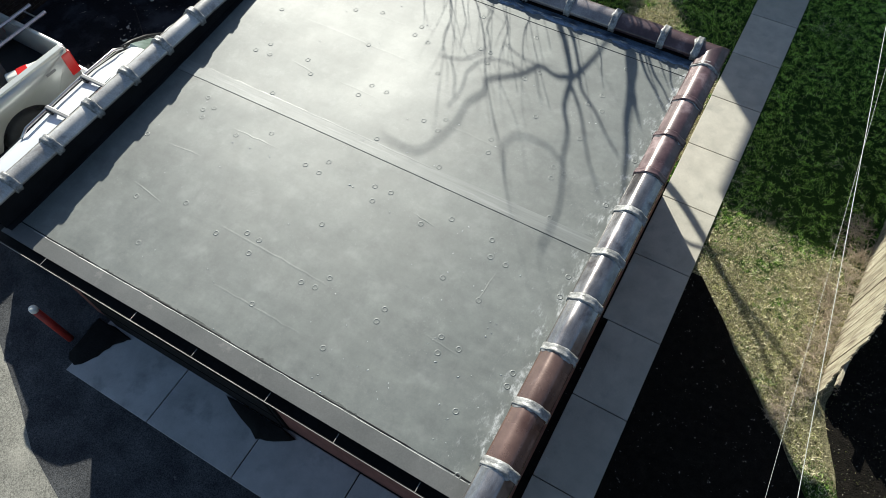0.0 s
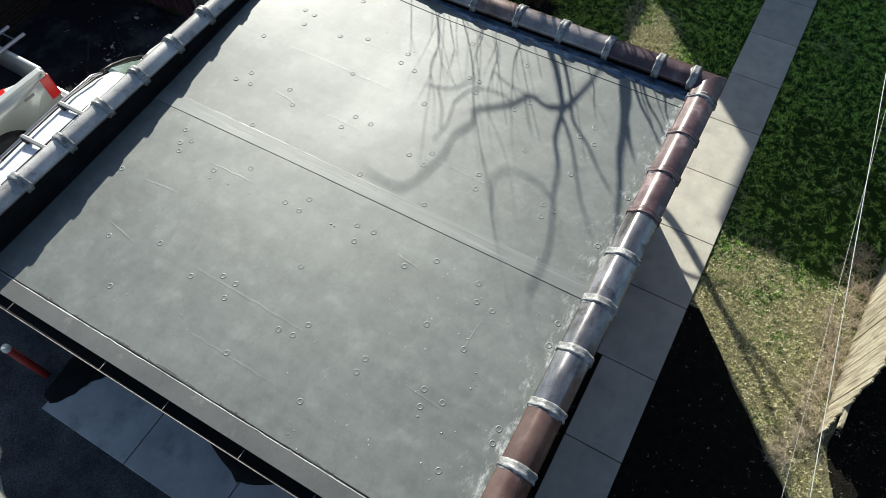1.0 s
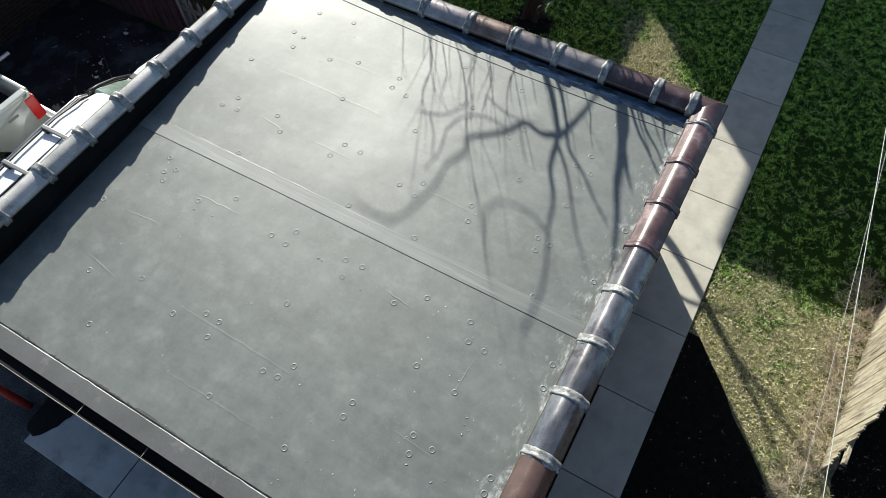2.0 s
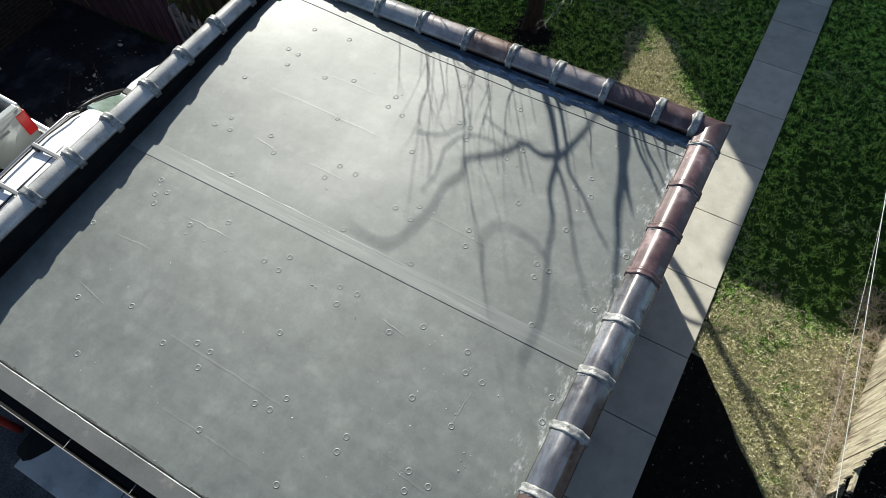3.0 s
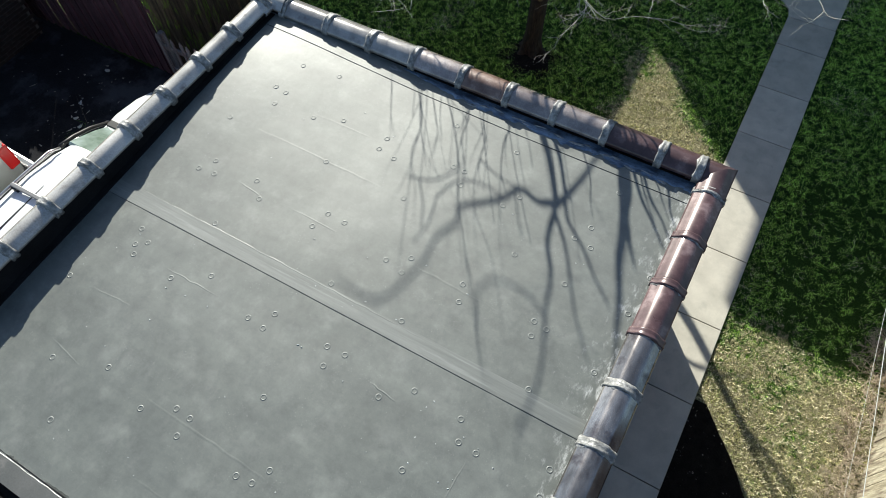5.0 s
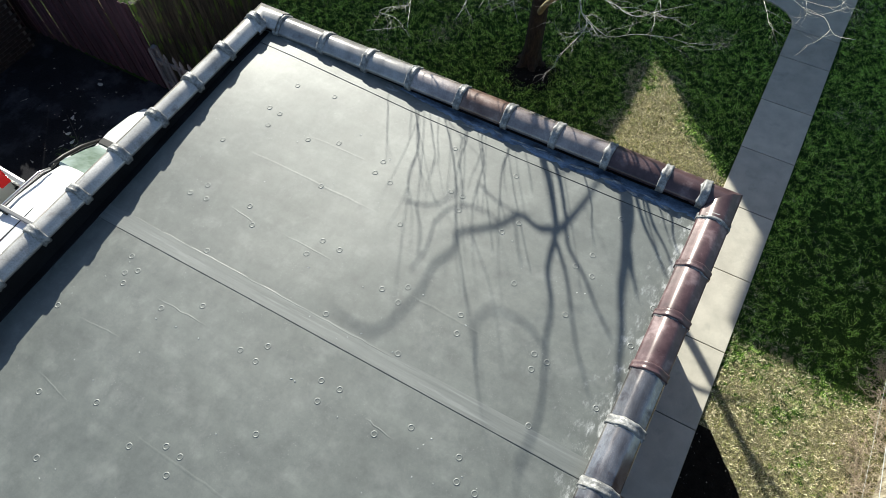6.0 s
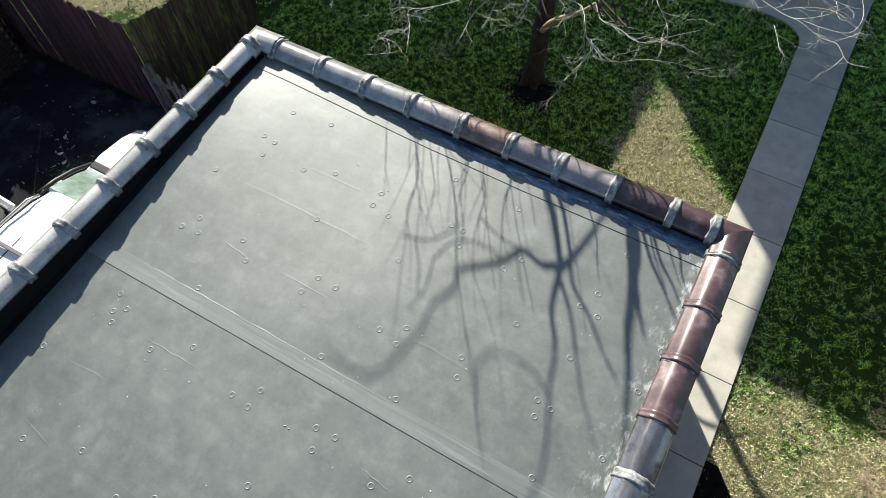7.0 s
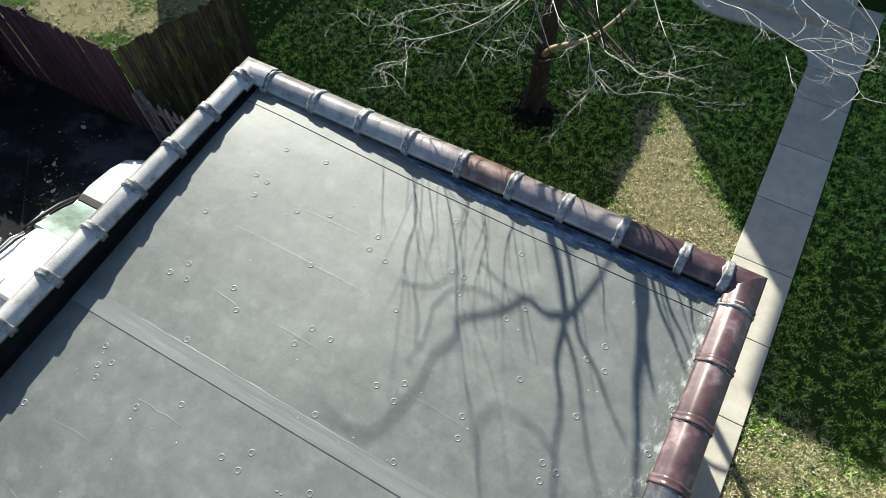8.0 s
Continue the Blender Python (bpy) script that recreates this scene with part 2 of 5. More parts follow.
FENCE_MOSS = surface("mossy_fence_wood", [(0.3, (0.014, 0.013, 0.008)), (0.7, (0.095, 0.080, 0.052))], 5, 0.85, 0, 0.4, 30, 0.4,
                     stretch=(6, 6, 0.5), vary=0.4, stains=((0.085, 0.155, 0.015), 3.4, 0.53, 0.64), spot_stretch=(3.5, 3.5, 0.7), by_place=True)
BARK = surface("bark", [(0.3, (0.014, 0.011, 0.007)), (0.7, (0.060, 0.046, 0.028))], 9, 0.9, 0, 0.9, 30, 0.4, stretch=(3, 3, 0.8), size=0.02)
# near-black ground with shade put into its colour, flecked with pale leaves
SHADE_SOIL = surface("shade_dark_soil", [(0.3, (0.006, 0.0055, 0.0045)), (0.7, (0.018, 0.015, 0.012))], 9, 0.95, 0, 0.9, 50, 0.5, size=0.03, spec=0.1,
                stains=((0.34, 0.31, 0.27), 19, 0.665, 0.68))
# lighter copies of the bark for the limb and twigs that catch the sun
SUNLIT_LIMB = surface("sunlit_limb_bark", [(0.3, (0.17, 0.14, 0.06)), (0.7, (0.42, 0.36, 0.20))], 9, 0.7, 0, 0.5, 30, 0.3, stretch=(3, 3, 0.8), size=0.01)
TWIG = surface("sunlit_twig", [(0.3, (0.58, 0.56, 0.48)), (0.7, (0.76, 0.73, 0.64))], 12, 0.5, 0, 0.2, 50, 0.2)
DRY_BRUSH = surface("dry_brush", [(0.3, (0.38, 0.30, 0.22)), (0.7, (0.64, 0.54, 0.42))], 12, 0.9, 0, 0.2, 50, 0.2)
DRIP = plain("pale_drip", (0.55, 0.56, 0.55), 0.5)
GRIME = surface("membrane_grime", [(0.35, (0.030, 0.034, 0.032)), (0.65, (0.085, 0.093, 0.087))], 9, 0.7, 0, 0.2, 60, 0.3, spec=0.6)
WORN_EDGE = surface("worn_membrane_edge", [(0.35, (0.20, 0.21, 0.205)), (0.6, (0.55, 0.55, 0.53))], 5, 0.5, 0, 0.1, 60, 0.2)
WHITE_PAINT = plain("white_car_paint", (0.80, 0.81, 0.82), 0.25, 0, 0.6)
SILVER_PAINT = plain("silver_car_paint", (0.56, 0.57, 0.54), 0.3, 0.3, 0.5)
BLACK_TRIM = plain("black_trim", (0.010, 0.010, 0.011), 0.5)
RUBBER = surface("tyre_rubber", [(0.3, (0.018,) * 3), (0.7, (0.03,) * 3)], 8, 0.85, 0, 0.2, 60, 0.2)
BAR_GREY = plain("grey_bar_metal", (0.20, 0.20, 0.205), 0.45, 0.3)
ALLOY = plain("alloy", (0.55, 0.55, 0.56), 0.3, 0.9)
GLASS = plain("dark_car_glass", (0.16, 0.21, 0.2), 0.06, 0.0, 0.3)
# pale blotches in the glass colour stand in for glare and reflections
SCREEN = surface("glare_windscreen", [(0.42, (0.14, 0.19, 0.15)), (0.60, (0.36, 0.44, 0.42))], 1.1, 0.06, 0, 0, 20, 0.05, coat=0.5)
RED_LENS = plain("red_tail_lens", (0.62, 0.02, 0.02), 0.2, 0, 0.5)
RED_POST = surface("red_post_paint", [(0.3, (0.30, 0.02, 0.015)), (0.7, (0.45, 0.04, 0.03))], 9, 0.55, 0, 0.2, 60, 0.2,
                   stains=((0.14, 0.05, 0.03), 12, 0.62, 0.75))
WHITE_CAP = plain("white_cap_paint", (0.75, 0.74, 0.68), 0.5)
GUTTER_DARK = surface("dark_gutter_metal", [(0.3, (0.008, 0.008, 0.009)), (0.7, (0.02, 0.02, 0.02))], 5, 0.7, 0.0, 0.2, 40, 0.3, spec=0.2)
GUTTER_LIP = surface("gutter_lip_metal", [(0.3, (0.16, 0.15, 0.14)), (0.7, (0.36, 0.34, 0.31))], 3, 0.45, 0.3, 0.1, 40, 0.2)
CABLE = plain("pale_cable", (0.62, 0.62, 0.58), 0.5)
PIER = surface("black_matte", [(0.3, (0.006, 0.006, 0.006)), (0.7, (0.014, 0.014, 0.014))], 5, 0.8, 0, 0.3, 40, 0.3, spec=0.15)
DARK_BRICK = surface("dark_brick", [(0.3, (0.014, 0.010, 0.009)), (0.7, (0.032, 0.021, 0.019))], 6, 0.85, 0, 0.4, 60, 0.3, vary=0.25, size=0.006)
# walls out of view, kept this pale to throw light on the far walk
SIDING = surface("pale_house_siding", [(0.3, (0.68, 0.66, 0.61)), (0.7, (0.78, 0.76, 0.71))], 3, 0.8, 0, 0.1, 40, 0.15)
SHINGLE = surface("roof_shingle", [(0.3, (0.06, 0.055, 0.05)), (0.7, (0.12, 0.11, 0.10))], 6, 0.9, 0, 0.5, 40, 0.4)


# ---- building helpers ----
def mesh_ob(name, bm, material, parent=None, smooth=False):
    me = bpy.data.meshes.new(name)
    bm.to_mesh(me)
    bm.free()
    if smooth:
        for p in me.polygons:
            p.use_smooth = True
    me.materials.append(material)
    ob = new(name, me)
    if parent is not None:
        ob.parent = parent
    return ob


def part(name, bm, material, parent, label="", smooth=False):
    ob = mesh_ob(name, bm, material, parent, smooth)
    if label:
        tagged(ob, label)
    return ob


def thing(name, label, category, at=(0, 0, 0), group="", kind="", turn=0.0):
    ob = new(name)
    ob.matrix_basis = pose(*at, 0, 0, turn)
    return tagged(ob, label, category, group, kind)


def box(x0, x1, y0, y1, z0, z1, bevel=0.0, bm=None):
    bm = bm or bmesh.new()
    made = bmesh.ops.create_cube(bm, size=1, matrix=Matrix.LocRotScale(
        ((x0 + x1) / 2, (y0 + y1) / 2, (z0 + z1) / 2), None, (abs(x1 - x0), abs(y1 - y0), abs(z1 - z0))))
    if bevel:
        edges = {e for v in made["verts"] for e in v.link_edges}
        bmesh.ops.bevel(bm, geom=list(edges), offset=bevel, segments=2, affect="EDGES", profile=0.6)
    return bm


def prism(outline, axis_from, axis_to, bm=None):
    """A closed outline of points in space, extruded by the way from axis_from to axis_to."""
    bm = bm or bmesh.new()
    way = Vector(axis_to) - Vector(axis_from)
    a = [bm.verts.new(Vector(p)) for p in outline]
    b = [bm.verts.new(Vector(p) + way) for p in outline]
    bm.faces.new(a)
    bm.faces.new(b[::-1])
    for i in range(len(a)):
        j = (i + 1) % len(a)
        bm.faces.new((a[j], a[i], b[i], b[j]))
    bmesh.ops.recalc_face_normals(bm, faces=bm.faces[:])
    return bm


def loft(rings, close=True, caps=True, bm=None):
    bm = bm or bmesh.new()
    made = [[bm.verts.new(p) for p in r] for r in rings]
    n = len(made[0])
    for r, s in zip(made, made[1:]):
        for i in range(n if close else n - 1):
            j = (i + 1) % n
            bm.faces.new((r[i], r[j], s[j], s[i]))
    if caps and close:
        bm.faces.new(made[0][::-1])
        bm.faces.new(made[-1])
    bmesh.ops.recalc_face_normals(bm, faces=bm.faces[:])
    return bm


def tube(points, radii, sides=6, bm=None):
    bm = bm or bmesh.new()
    pts = [Vector(p) for p in points]
    prev = None
    side = Vector((1, 0, 0))
    for i, p in enumerate(pts):
        way = (pts[min(i + 1, len(pts) - 1)] - pts[max(i - 1, 0)]).normalized()
        side = side - way * side.dot(way)
        if side.length < 1e-3:
            side = way.orthogonal()
        side.normalize()
        up = way.cross(side)
        ring = [bm.verts.new(p + (side * math.cos(a) + up * math.sin(a)) * radii[i])
                for a in (2 * math.pi * k / sides for k in range(sides))]
        if prev:
            for k in range(sides):
                bm.faces.new((prev[k], prev[(k + 1) % sides], ring[(k + 1) % sides], ring[k]))
        else:
            bm.faces.new(ring[::-1])
        prev = ring
    bm.faces.new(prev)
    return bm


# ---- ground ----
GROUND_Z = -0.03
bm = bmesh.new()
bmesh.ops.create_grid(bm, x_segments=2, y_segments=2, size=600, matrix=Matrix.Translation((0, 0, GROUND_Z)))
tagged(mesh_ob("ground", bm, SOIL), "bare brown soil reaching away around the yards", "ground", kind="structure")
# paved yard beside and in front of the garage, toned darker where shade lies
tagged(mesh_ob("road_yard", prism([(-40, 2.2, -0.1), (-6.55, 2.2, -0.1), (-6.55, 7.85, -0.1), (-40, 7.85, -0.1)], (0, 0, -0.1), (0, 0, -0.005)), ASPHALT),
       "asphalt of the parking yard beside the garage, darkened for deep shade", "asphalt", kind="structure")
# outline drawn along the shadow's edge, so the dark tone stands for shade
tagged(mesh_ob("road_patch", prism([(-40, 1.2, -0.1), (-9.2, 1.1, -0.1), (-7.4, 0.85, -0.1), (-6.5, 0.40, -0.1), (-5.9, 0.05, -0.1), (-5.0, -0.25, -0.1), (-2.6, -0.45, -0.1), (3.0, -0.45, -0.1), (3.0, 0.99, -0.1), (-0.29, 0.99, -0.1), (-0.29, 1.9, -0.1), (-6.55, 1.9, -0.1), (-6.55, 2.198, -0.1), (-40, 2.198, -0.1)], (0, 0, -0.1), (0, 0, -0.005)), SHADED_ASPHALT),
       "speckled asphalt before the garage, darkened for cast shade", "asphalt", kind="structure")
tagged(mesh_ob("road_alley", prism([(-40, -30, -0.1), (40, -30, -0.1), (40, 1.0, -0.1), (-0.3, 1.0, -0.1), (-0.3, 1.9, -0.1), (-6.548, 1.9, -0.1), (-6.548, 1.198, -0.1), (-40, 1.198, -0.1)],
       (0, 0, -0.1), (0, 0, -0.009)), ALLEY), "worn dusty asphalt of the alley before the garage, in its paler sunlit tone", "asphalt", kind="structure")


def lawn_z(x, y):
    return 0.0 + 0.025 * noise.fractal((x * 0.7, y * 0.7, 3), 1.0, 2.0, 3)


bm = bmesh.new()
LX0, LX1, LY0, LY1 = -26.0, 12.0, 1.0, 25.0
NX, NY = 190, 120
grid = [[bm.verts.new((LX0 + (LX1 - LX0) * i / NX, LY0 + (LY1 - LY0) * j / NY, 0)) for i in range(NX + 1)] for j in range(NY + 1)]
for row in grid:
    for v in row:
        v.co.z = lawn_z(v.co.x, v.co.y)
for j in range(NY):
    for i in range(NX):
        cx, cy = LX0 + (LX1 - LX0) * (i + 0.5) / NX, LY0 + (LY1 - LY0) * (j + 0.5) / NY
        if (cx < -0.4 and cy < 7.8) or (-0.2 < cx < 0.5 and cy < 15):
            continue
        bm.faces.new((grid[j][i], grid[j][i + 1], grid[j + 1][i + 1], grid[j + 1][i]))
bmesh.ops.delete(bm, geom=[v for v in bm.verts if not v.link_faces], context="VERTS")
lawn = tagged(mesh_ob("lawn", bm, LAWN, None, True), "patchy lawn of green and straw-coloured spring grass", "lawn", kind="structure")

# ground between walk and lawn, blackened up to the garage's shadow edge
def shade_edge(y):
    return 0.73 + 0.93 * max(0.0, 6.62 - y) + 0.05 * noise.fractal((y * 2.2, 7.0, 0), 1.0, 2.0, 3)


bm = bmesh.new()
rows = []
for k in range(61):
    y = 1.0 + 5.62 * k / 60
    e = max(0.60, min(shade_edge(y), 5.2))
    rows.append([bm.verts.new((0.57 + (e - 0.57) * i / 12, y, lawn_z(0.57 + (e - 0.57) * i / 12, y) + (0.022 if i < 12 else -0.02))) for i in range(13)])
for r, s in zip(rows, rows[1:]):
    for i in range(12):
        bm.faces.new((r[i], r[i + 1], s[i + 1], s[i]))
tagged(mesh_ob("ground", bm, SHADE_SOIL, None, True), "ground beside the walk blackened for the garage's shadow, with pale leaf flecks", "mulch bed", kind="structure")

# leaf-strewn ground beyond the board fence, the fence's shadow put into its colour
def fence_line(y):
    """Where the board fence, and its shadow's edge on from the broken end, runs in x."""
    return 2.62 + 0.0757 * (y - 5.6) if y > 5.5 else 2.62 + 0.42 * (5.5 - y)


bm = bmesh.new()
rows = []
for k in range(71):
    y = 3.4 + 12.0 * k / 70
    a = fence_line(y) + 0.05 * noise.noise((y * 3.0, 2.0, 0))
    xs = [a + (7.5 - a) * (i / 14) ** 1.3 for i in range(15)]
    rows.append([bm.verts.new((x, y, lawn_z(x, y) + (0.020 if i else -0.03))) for i, x in enumerate(xs)])
for r, q in zip(rows, rows[1:]):
    for i in range(14):
        bm.faces.new((r[i], r[i + 1], q[i + 1], q[i]))
tagged(mesh_ob("ground", bm, SHADE_SOIL, None, True), "ground beyond the fence darkened for its shadow, strewn with pale fallen leaves", "soil", kind="structure")

# ---- garage ----
garage = thing("garage", "low brick garage with a flat black membrane roof and tile coping", "garage")
X0, X1, Y0, Y1 = -6.58, -0.30, 1.90, 7.93      # outside of the walls
def roof_z(y, x=-3.0):
    low = max(0.0, min(1.0, (-x - 3.6) / 2.4)) * max(0.0, min(1.0, (6.2 - y) / 4.2))
    up = max(0.0, min(1.0, (-x - 3.6) / 2.4)) * max(0.0, min(1.0, (y - 4.6) / 2.6))
    return 2.478 + 0.0132 * y - 0.085 * low * low * (3 - 2 * low) + 0.065 * up * up * (3 - 2 * up)
part("wall", box(X0, X0 + 0.22, Y0, Y1, -0.05, 2.74), BRICK, garage, "red brick side wall rising into a parapet")
part("wall", box(X1 - 0.22, X1, Y0, 7.72, -0.05, 2.64), BRICK, garage, "red brick side wall rising into a parapet")
part("wall", box(X0 + 0.222, X1 - 0.222, 7.80, Y1 - 0.002, -0.05, 2.68), BRICK, garage, "red brick back wall with a low parapet")
part("wall", box(X0 + 0.222, X1 - 0.222, Y0, Y0 + 0.2, -0.05, 2.40), BRICK, garage, "red brick front wall under the gutter")


def back_seam(x):
    """How far the seam at the back parapet runs askew, over x."""
    return -0.040 + 0.075 * max(0.0, (-x - 2.6) / 3.6)


def sheet(x0, x1, y0, y1, lift, nx=40, ny=30, seed=0.0, rough=0.004, askew=False):
    """A piece of membrane lying on the roof slope, 4 mm thick, with slight waves."""
    bm = bmesh.new()
    rows = []
    for j in range(ny + 1):
        y = y0 + (y1 - y0) * j / ny
        row = []
        for i in range(nx + 1):
            x = x0 + (x1 - x0) * i / nx
            y = y0 + (y1 - y0) * j / ny + (back_seam(x) * (1 - j / ny) if askew else 0.0)
            w = rough * noise.fractal((x * 1.3, y * 1.3, seed), 1.0, 2.0, 4)
            row.append(bm.verts.new((x, y, roof_z(y, x) + lift + w)))
        rows.append(row)
    for a, b in zip(rows, rows[1:]):
        for i in range(nx):
            bm.faces.new((a[i], a[i + 1], b[i + 1], b[i]))
    edge = [e for e in bm.edges if e.is_boundary]
    for e in edge:
        e.smooth = False
    ext = bmesh.ops.extrude_edge_only(bm, edges=edge)
    for v in (g for g in ext["geom"] if isinstance(g, bmesh.types.BMVert)):
        v.co.z -= 0.012
    bmesh.ops.recalc_face_normals(bm, faces=bm.faces[:])
    return bm


roof = part("roof", box(X0 + 0.21, X1 - 0.21, Y0 - 0.06, 7.80, 2.28, 2.38), EPDM, garage, "flat roof of weathered black membrane sheets")
part("membrane_sheet", sheet(X0 + 0.2, X1 - 0.2, 1.93, 4.70, 0.0, 60, 40, 2.0), EPDM, roof, smooth=True)
part("membrane_sheet", sheet(X0 + 0.2, X1 - 0.2, 4.60, 7.70, 0.0022, 60, 40, 2.0), EPDM, roof, smooth=True)
part("edge_strip", sheet(X0 + 0.2, X1 - 0.2, 1.80, 1.975, 0.006, 60, 4, 2.0, 0.004), EPDM_STRIP, roof, "grey seam strip along the gutter edge", True)
part("edge_strip", sheet(X0 + 0.2, X1 - 0.2, 7.495, 7.80, 0.0060, 60, 4, 2.0, 0.004, True), EPDM, roof, "seam strip at the back parapet", True)


def brushed_band(x0, x1, y1, reach, lift, seed):
    """A coat brushed along the parapet foot, its free edge ragged from the strokes."""
    bm = bmesh.new()
    n = int((x1 - x0) / 0.02)
    rows = []
    for i in range(n + 1):
        x = x0 + (x1 - x0) * i / n
        fade = min(1.0, (x - x0) / 1.2)
        w = reach * (0.25 + 0.75 * fade) * (1.0 + 0.42 * noise.noise((x * 3.2, seed, 0)) + 0.30 * noise.noise((x * 13.0, seed, 4)))
        ys = (y1 - w, y1 - w + 0.006, y1 - w * 0.5, y1)
        rows.append([bm.verts.new((x, y, roof_z(y, x) + lift + 0.004 * noise.fractal((x * 1.3, y * 1.3, 2.0), 1.0, 2.0, 4) + (0.0015 * noise.noise((x * 30, y * 60, seed)) if k else -0.006))) for k, y in enumerate(ys)])
    for a, b in zip(rows, rows[1:]):
        for k in range(3):
            bm.faces.new((a[k], b[k], b[k + 1], a[k + 1]))
    return bm


part("coating", brushed_band(-4.3, X1 - 0.21, 7.75, 0.165, 0.0105, 2.0), SILVER_COAT, roof, "brushed silver coating along the parapet foot, blue shade in its colour", True)
# black strip laid where the back coping shades the roof
part("flashing_foot", sheet(X0 + 0.24, X1 - 0.24, 7.742, 7.785, 0.020, 60, 2, 2.0, 0.004), EPDM_WALL, roof, "black strip along the back parapet for the shade under the coping", True)

part("lap_band", sheet(X0 + 0.2, X1 - 0.2, 4.603, 4.785, 0.0036, 60, 4, 2.0), EPDM_LAP, roof, "lap band along the sheet seam", True)

# coping
SECTION = [(-0.165, -0.04), (-0.165, 0.0), (-0.148, 0.014), (-0.112, 0.037), (-0.084, 0.064), (-0.050, 0.082), (0.0, 0.088), (0.050, 0.082), (0.084, 0.064), (0.112, 0.037), (0.148, 0.014), (0.165, 0.0), (0.165, -0.04)]


def coping_tile(name, a, b, z, material, label, grow=1.0):
    """One coping tile from a to b in plan, its lower edge at z."""
    a, b = Vector((*a, z)), Vector((*b, z))
    way = (b - a).normalized()
    side = Vector((way.y, -way.x, 0))
    rings = []
    for k, t in enumerate((0.0, 0.03, 0.5, 0.97, 1.0)):
        p = a.lerp(b, t)
        s = grow * (1.0 if 0 < k < 4 else 0.985)
        rings.append([p + side * (u * s) + Vector((0, 0, w * s)) for u, w in SECTION])
    return part(name, loft(rings), material, garage, label, True)


def collar(p, way, z, seed, look_of, tall=1.08, wide=1.0, grow=1.0):
    """A tile's raised hub over the joint, with sealant smeared unevenly down one side of it."""
    way = Vector(way)
    side = Vector((way.y, -way.x, 0))
    rings = []
    for k, (d, s) in enumerate(((-0.046, 0.99), (-0.042, 1.07), (-0.032, 1.10), (-0.016, 1.055), (0.004, 1.055), (0.020, 1.095), (0.034, 1.06), (0.042, 0.99))):
        ring = []
        for n, (u, w) in enumerate(SECTION):
            j = noise.noise((seed * 3.1 + n * 0.7, k * 0.5, seed))
            ring.append(Vector((*p, z)) + way * (d * wide + 0.010 * j) + side * (u * grow * (s + 0.02 * j)) + Vector((0, 0, w * s * (tall + 0.08 * j) + 0.004 - (0.02 if n in (0, len(SECTION) - 1) else 0))))
        rings.append(ring)
    hub = part("joint_collar", loft(rings), look_of, garage, "raised collar over the tile joint", True)
    rows = []
    for n, (u, w) in enumerate(SECTION[1:-1]):
        reach = 0.040 + 0.045 * max(0.0, noise.noise((n * 0.8 + seed * 5.3, seed, 2)) + 0.15)
        a = Vector((*p, z)) + side * (u * 1.02 * grow) + Vector((0, 0, w * 1.03 * grow + 0.002))
        rows.append([a, a - way * reach * 0.6, a - way * reach, a - way * (reach + 0.004) - Vector((0, 0, 0.006))])
    part("sealant_apron", loft(rows, close=False), SEALANT, hub, "", True)
    return hub


RX, LX, FY = -0.435, -6.455, 7.885
RIGHT = [1.75, 2.19, 2.79, 3.39, 3.99, 4.57, 5.17, 5.75, 6.35, 6.96, 7.60]
LEFT = [1.70, 2.23, 2.83, 3.46, 4.06, 4.65, 5.27, 5.87, 6.50, 7.10, 7.72]
FAR = [-6.16, -5.48, -4.83, -4.20, -3.54, -2.92, -2.32, -1.70, -1.06, -0.63]
RIGHT_LOOK = [TILE_STEEL, TILE_BROWN, TILE_BROWN, TILE_STEEL, TILE_STEEL, TILE_STEEL, TILE_STEEL, TILE_PLUM, TILE_PLUM, TILE_PLUM]
FAR_LOOK = [TILE_SILVER, TILE_SILVER, TILE_SILVER, TILE_TAN, TILE_RUST, TILE_TAN, TILE_TAN, TILE_PLUM, TILE_PLUM]
TONE = {"silver_glazed_tile": "bright silver glazed coping tile", "rust_glazed_tile": "rust-brown glazed coping tile with painted highlights and pale wear", "dark_silver_glazed_tile": "dark silver glazed coping tile", "tan_glazed_tile": "pale tan glazed coping tile with brown wear", "grey_glazed_tile": "silver-grey glazed coping tile", "brown_glazed_tile": "brown glazed coping tile with painted highlights and pale wear",
        "plum_glazed_tile": "plum-brown glazed coping tile with painted highlights and pale wear"}
RZ, LZ, FZ = 2.665, 2.768, 2.70
for i, (a, b) in enumerate(zip(RIGHT, RIGHT[1:])):
    m = RIGHT_LOOK[i]
    coping_tile("coping_tile", (RX, a), (RX, b), RZ, m, TONE[m.name])
for a, b in zip(LEFT, LEFT[1:]):
    coping_tile("coping_tile", (LX, a), (LX, b), LZ, TILE_GREY, TONE["grey_glazed_tile"], 0.83)
for i, (a, b) in enumerate(zip(FAR, FAR[1:])):
    m = FAR_LOOK[i]
    coping_tile("coping_tile", (a, FY), (b, FY), FZ, m, TONE[m.name])
for i, y in enumerate(RIGHT[1:]):
    collar((RX, y), (0, 1, 0), RZ, i + 1.3, RIGHT_LOOK[min(i + 1, 9)] if 5 < i < 9 else SEALANT)
for i, y in enumerate(LEFT[1:]):
    collar((LX, y), (0, 1, 0), LZ, i + 21.3, SEALANT, 1.24, 1.05, 0.83)
for i, x in enumerate(FAR):
    collar((x, FY), (1, 0, 0), FZ, i + 41.3, SEALANT, 1.22)


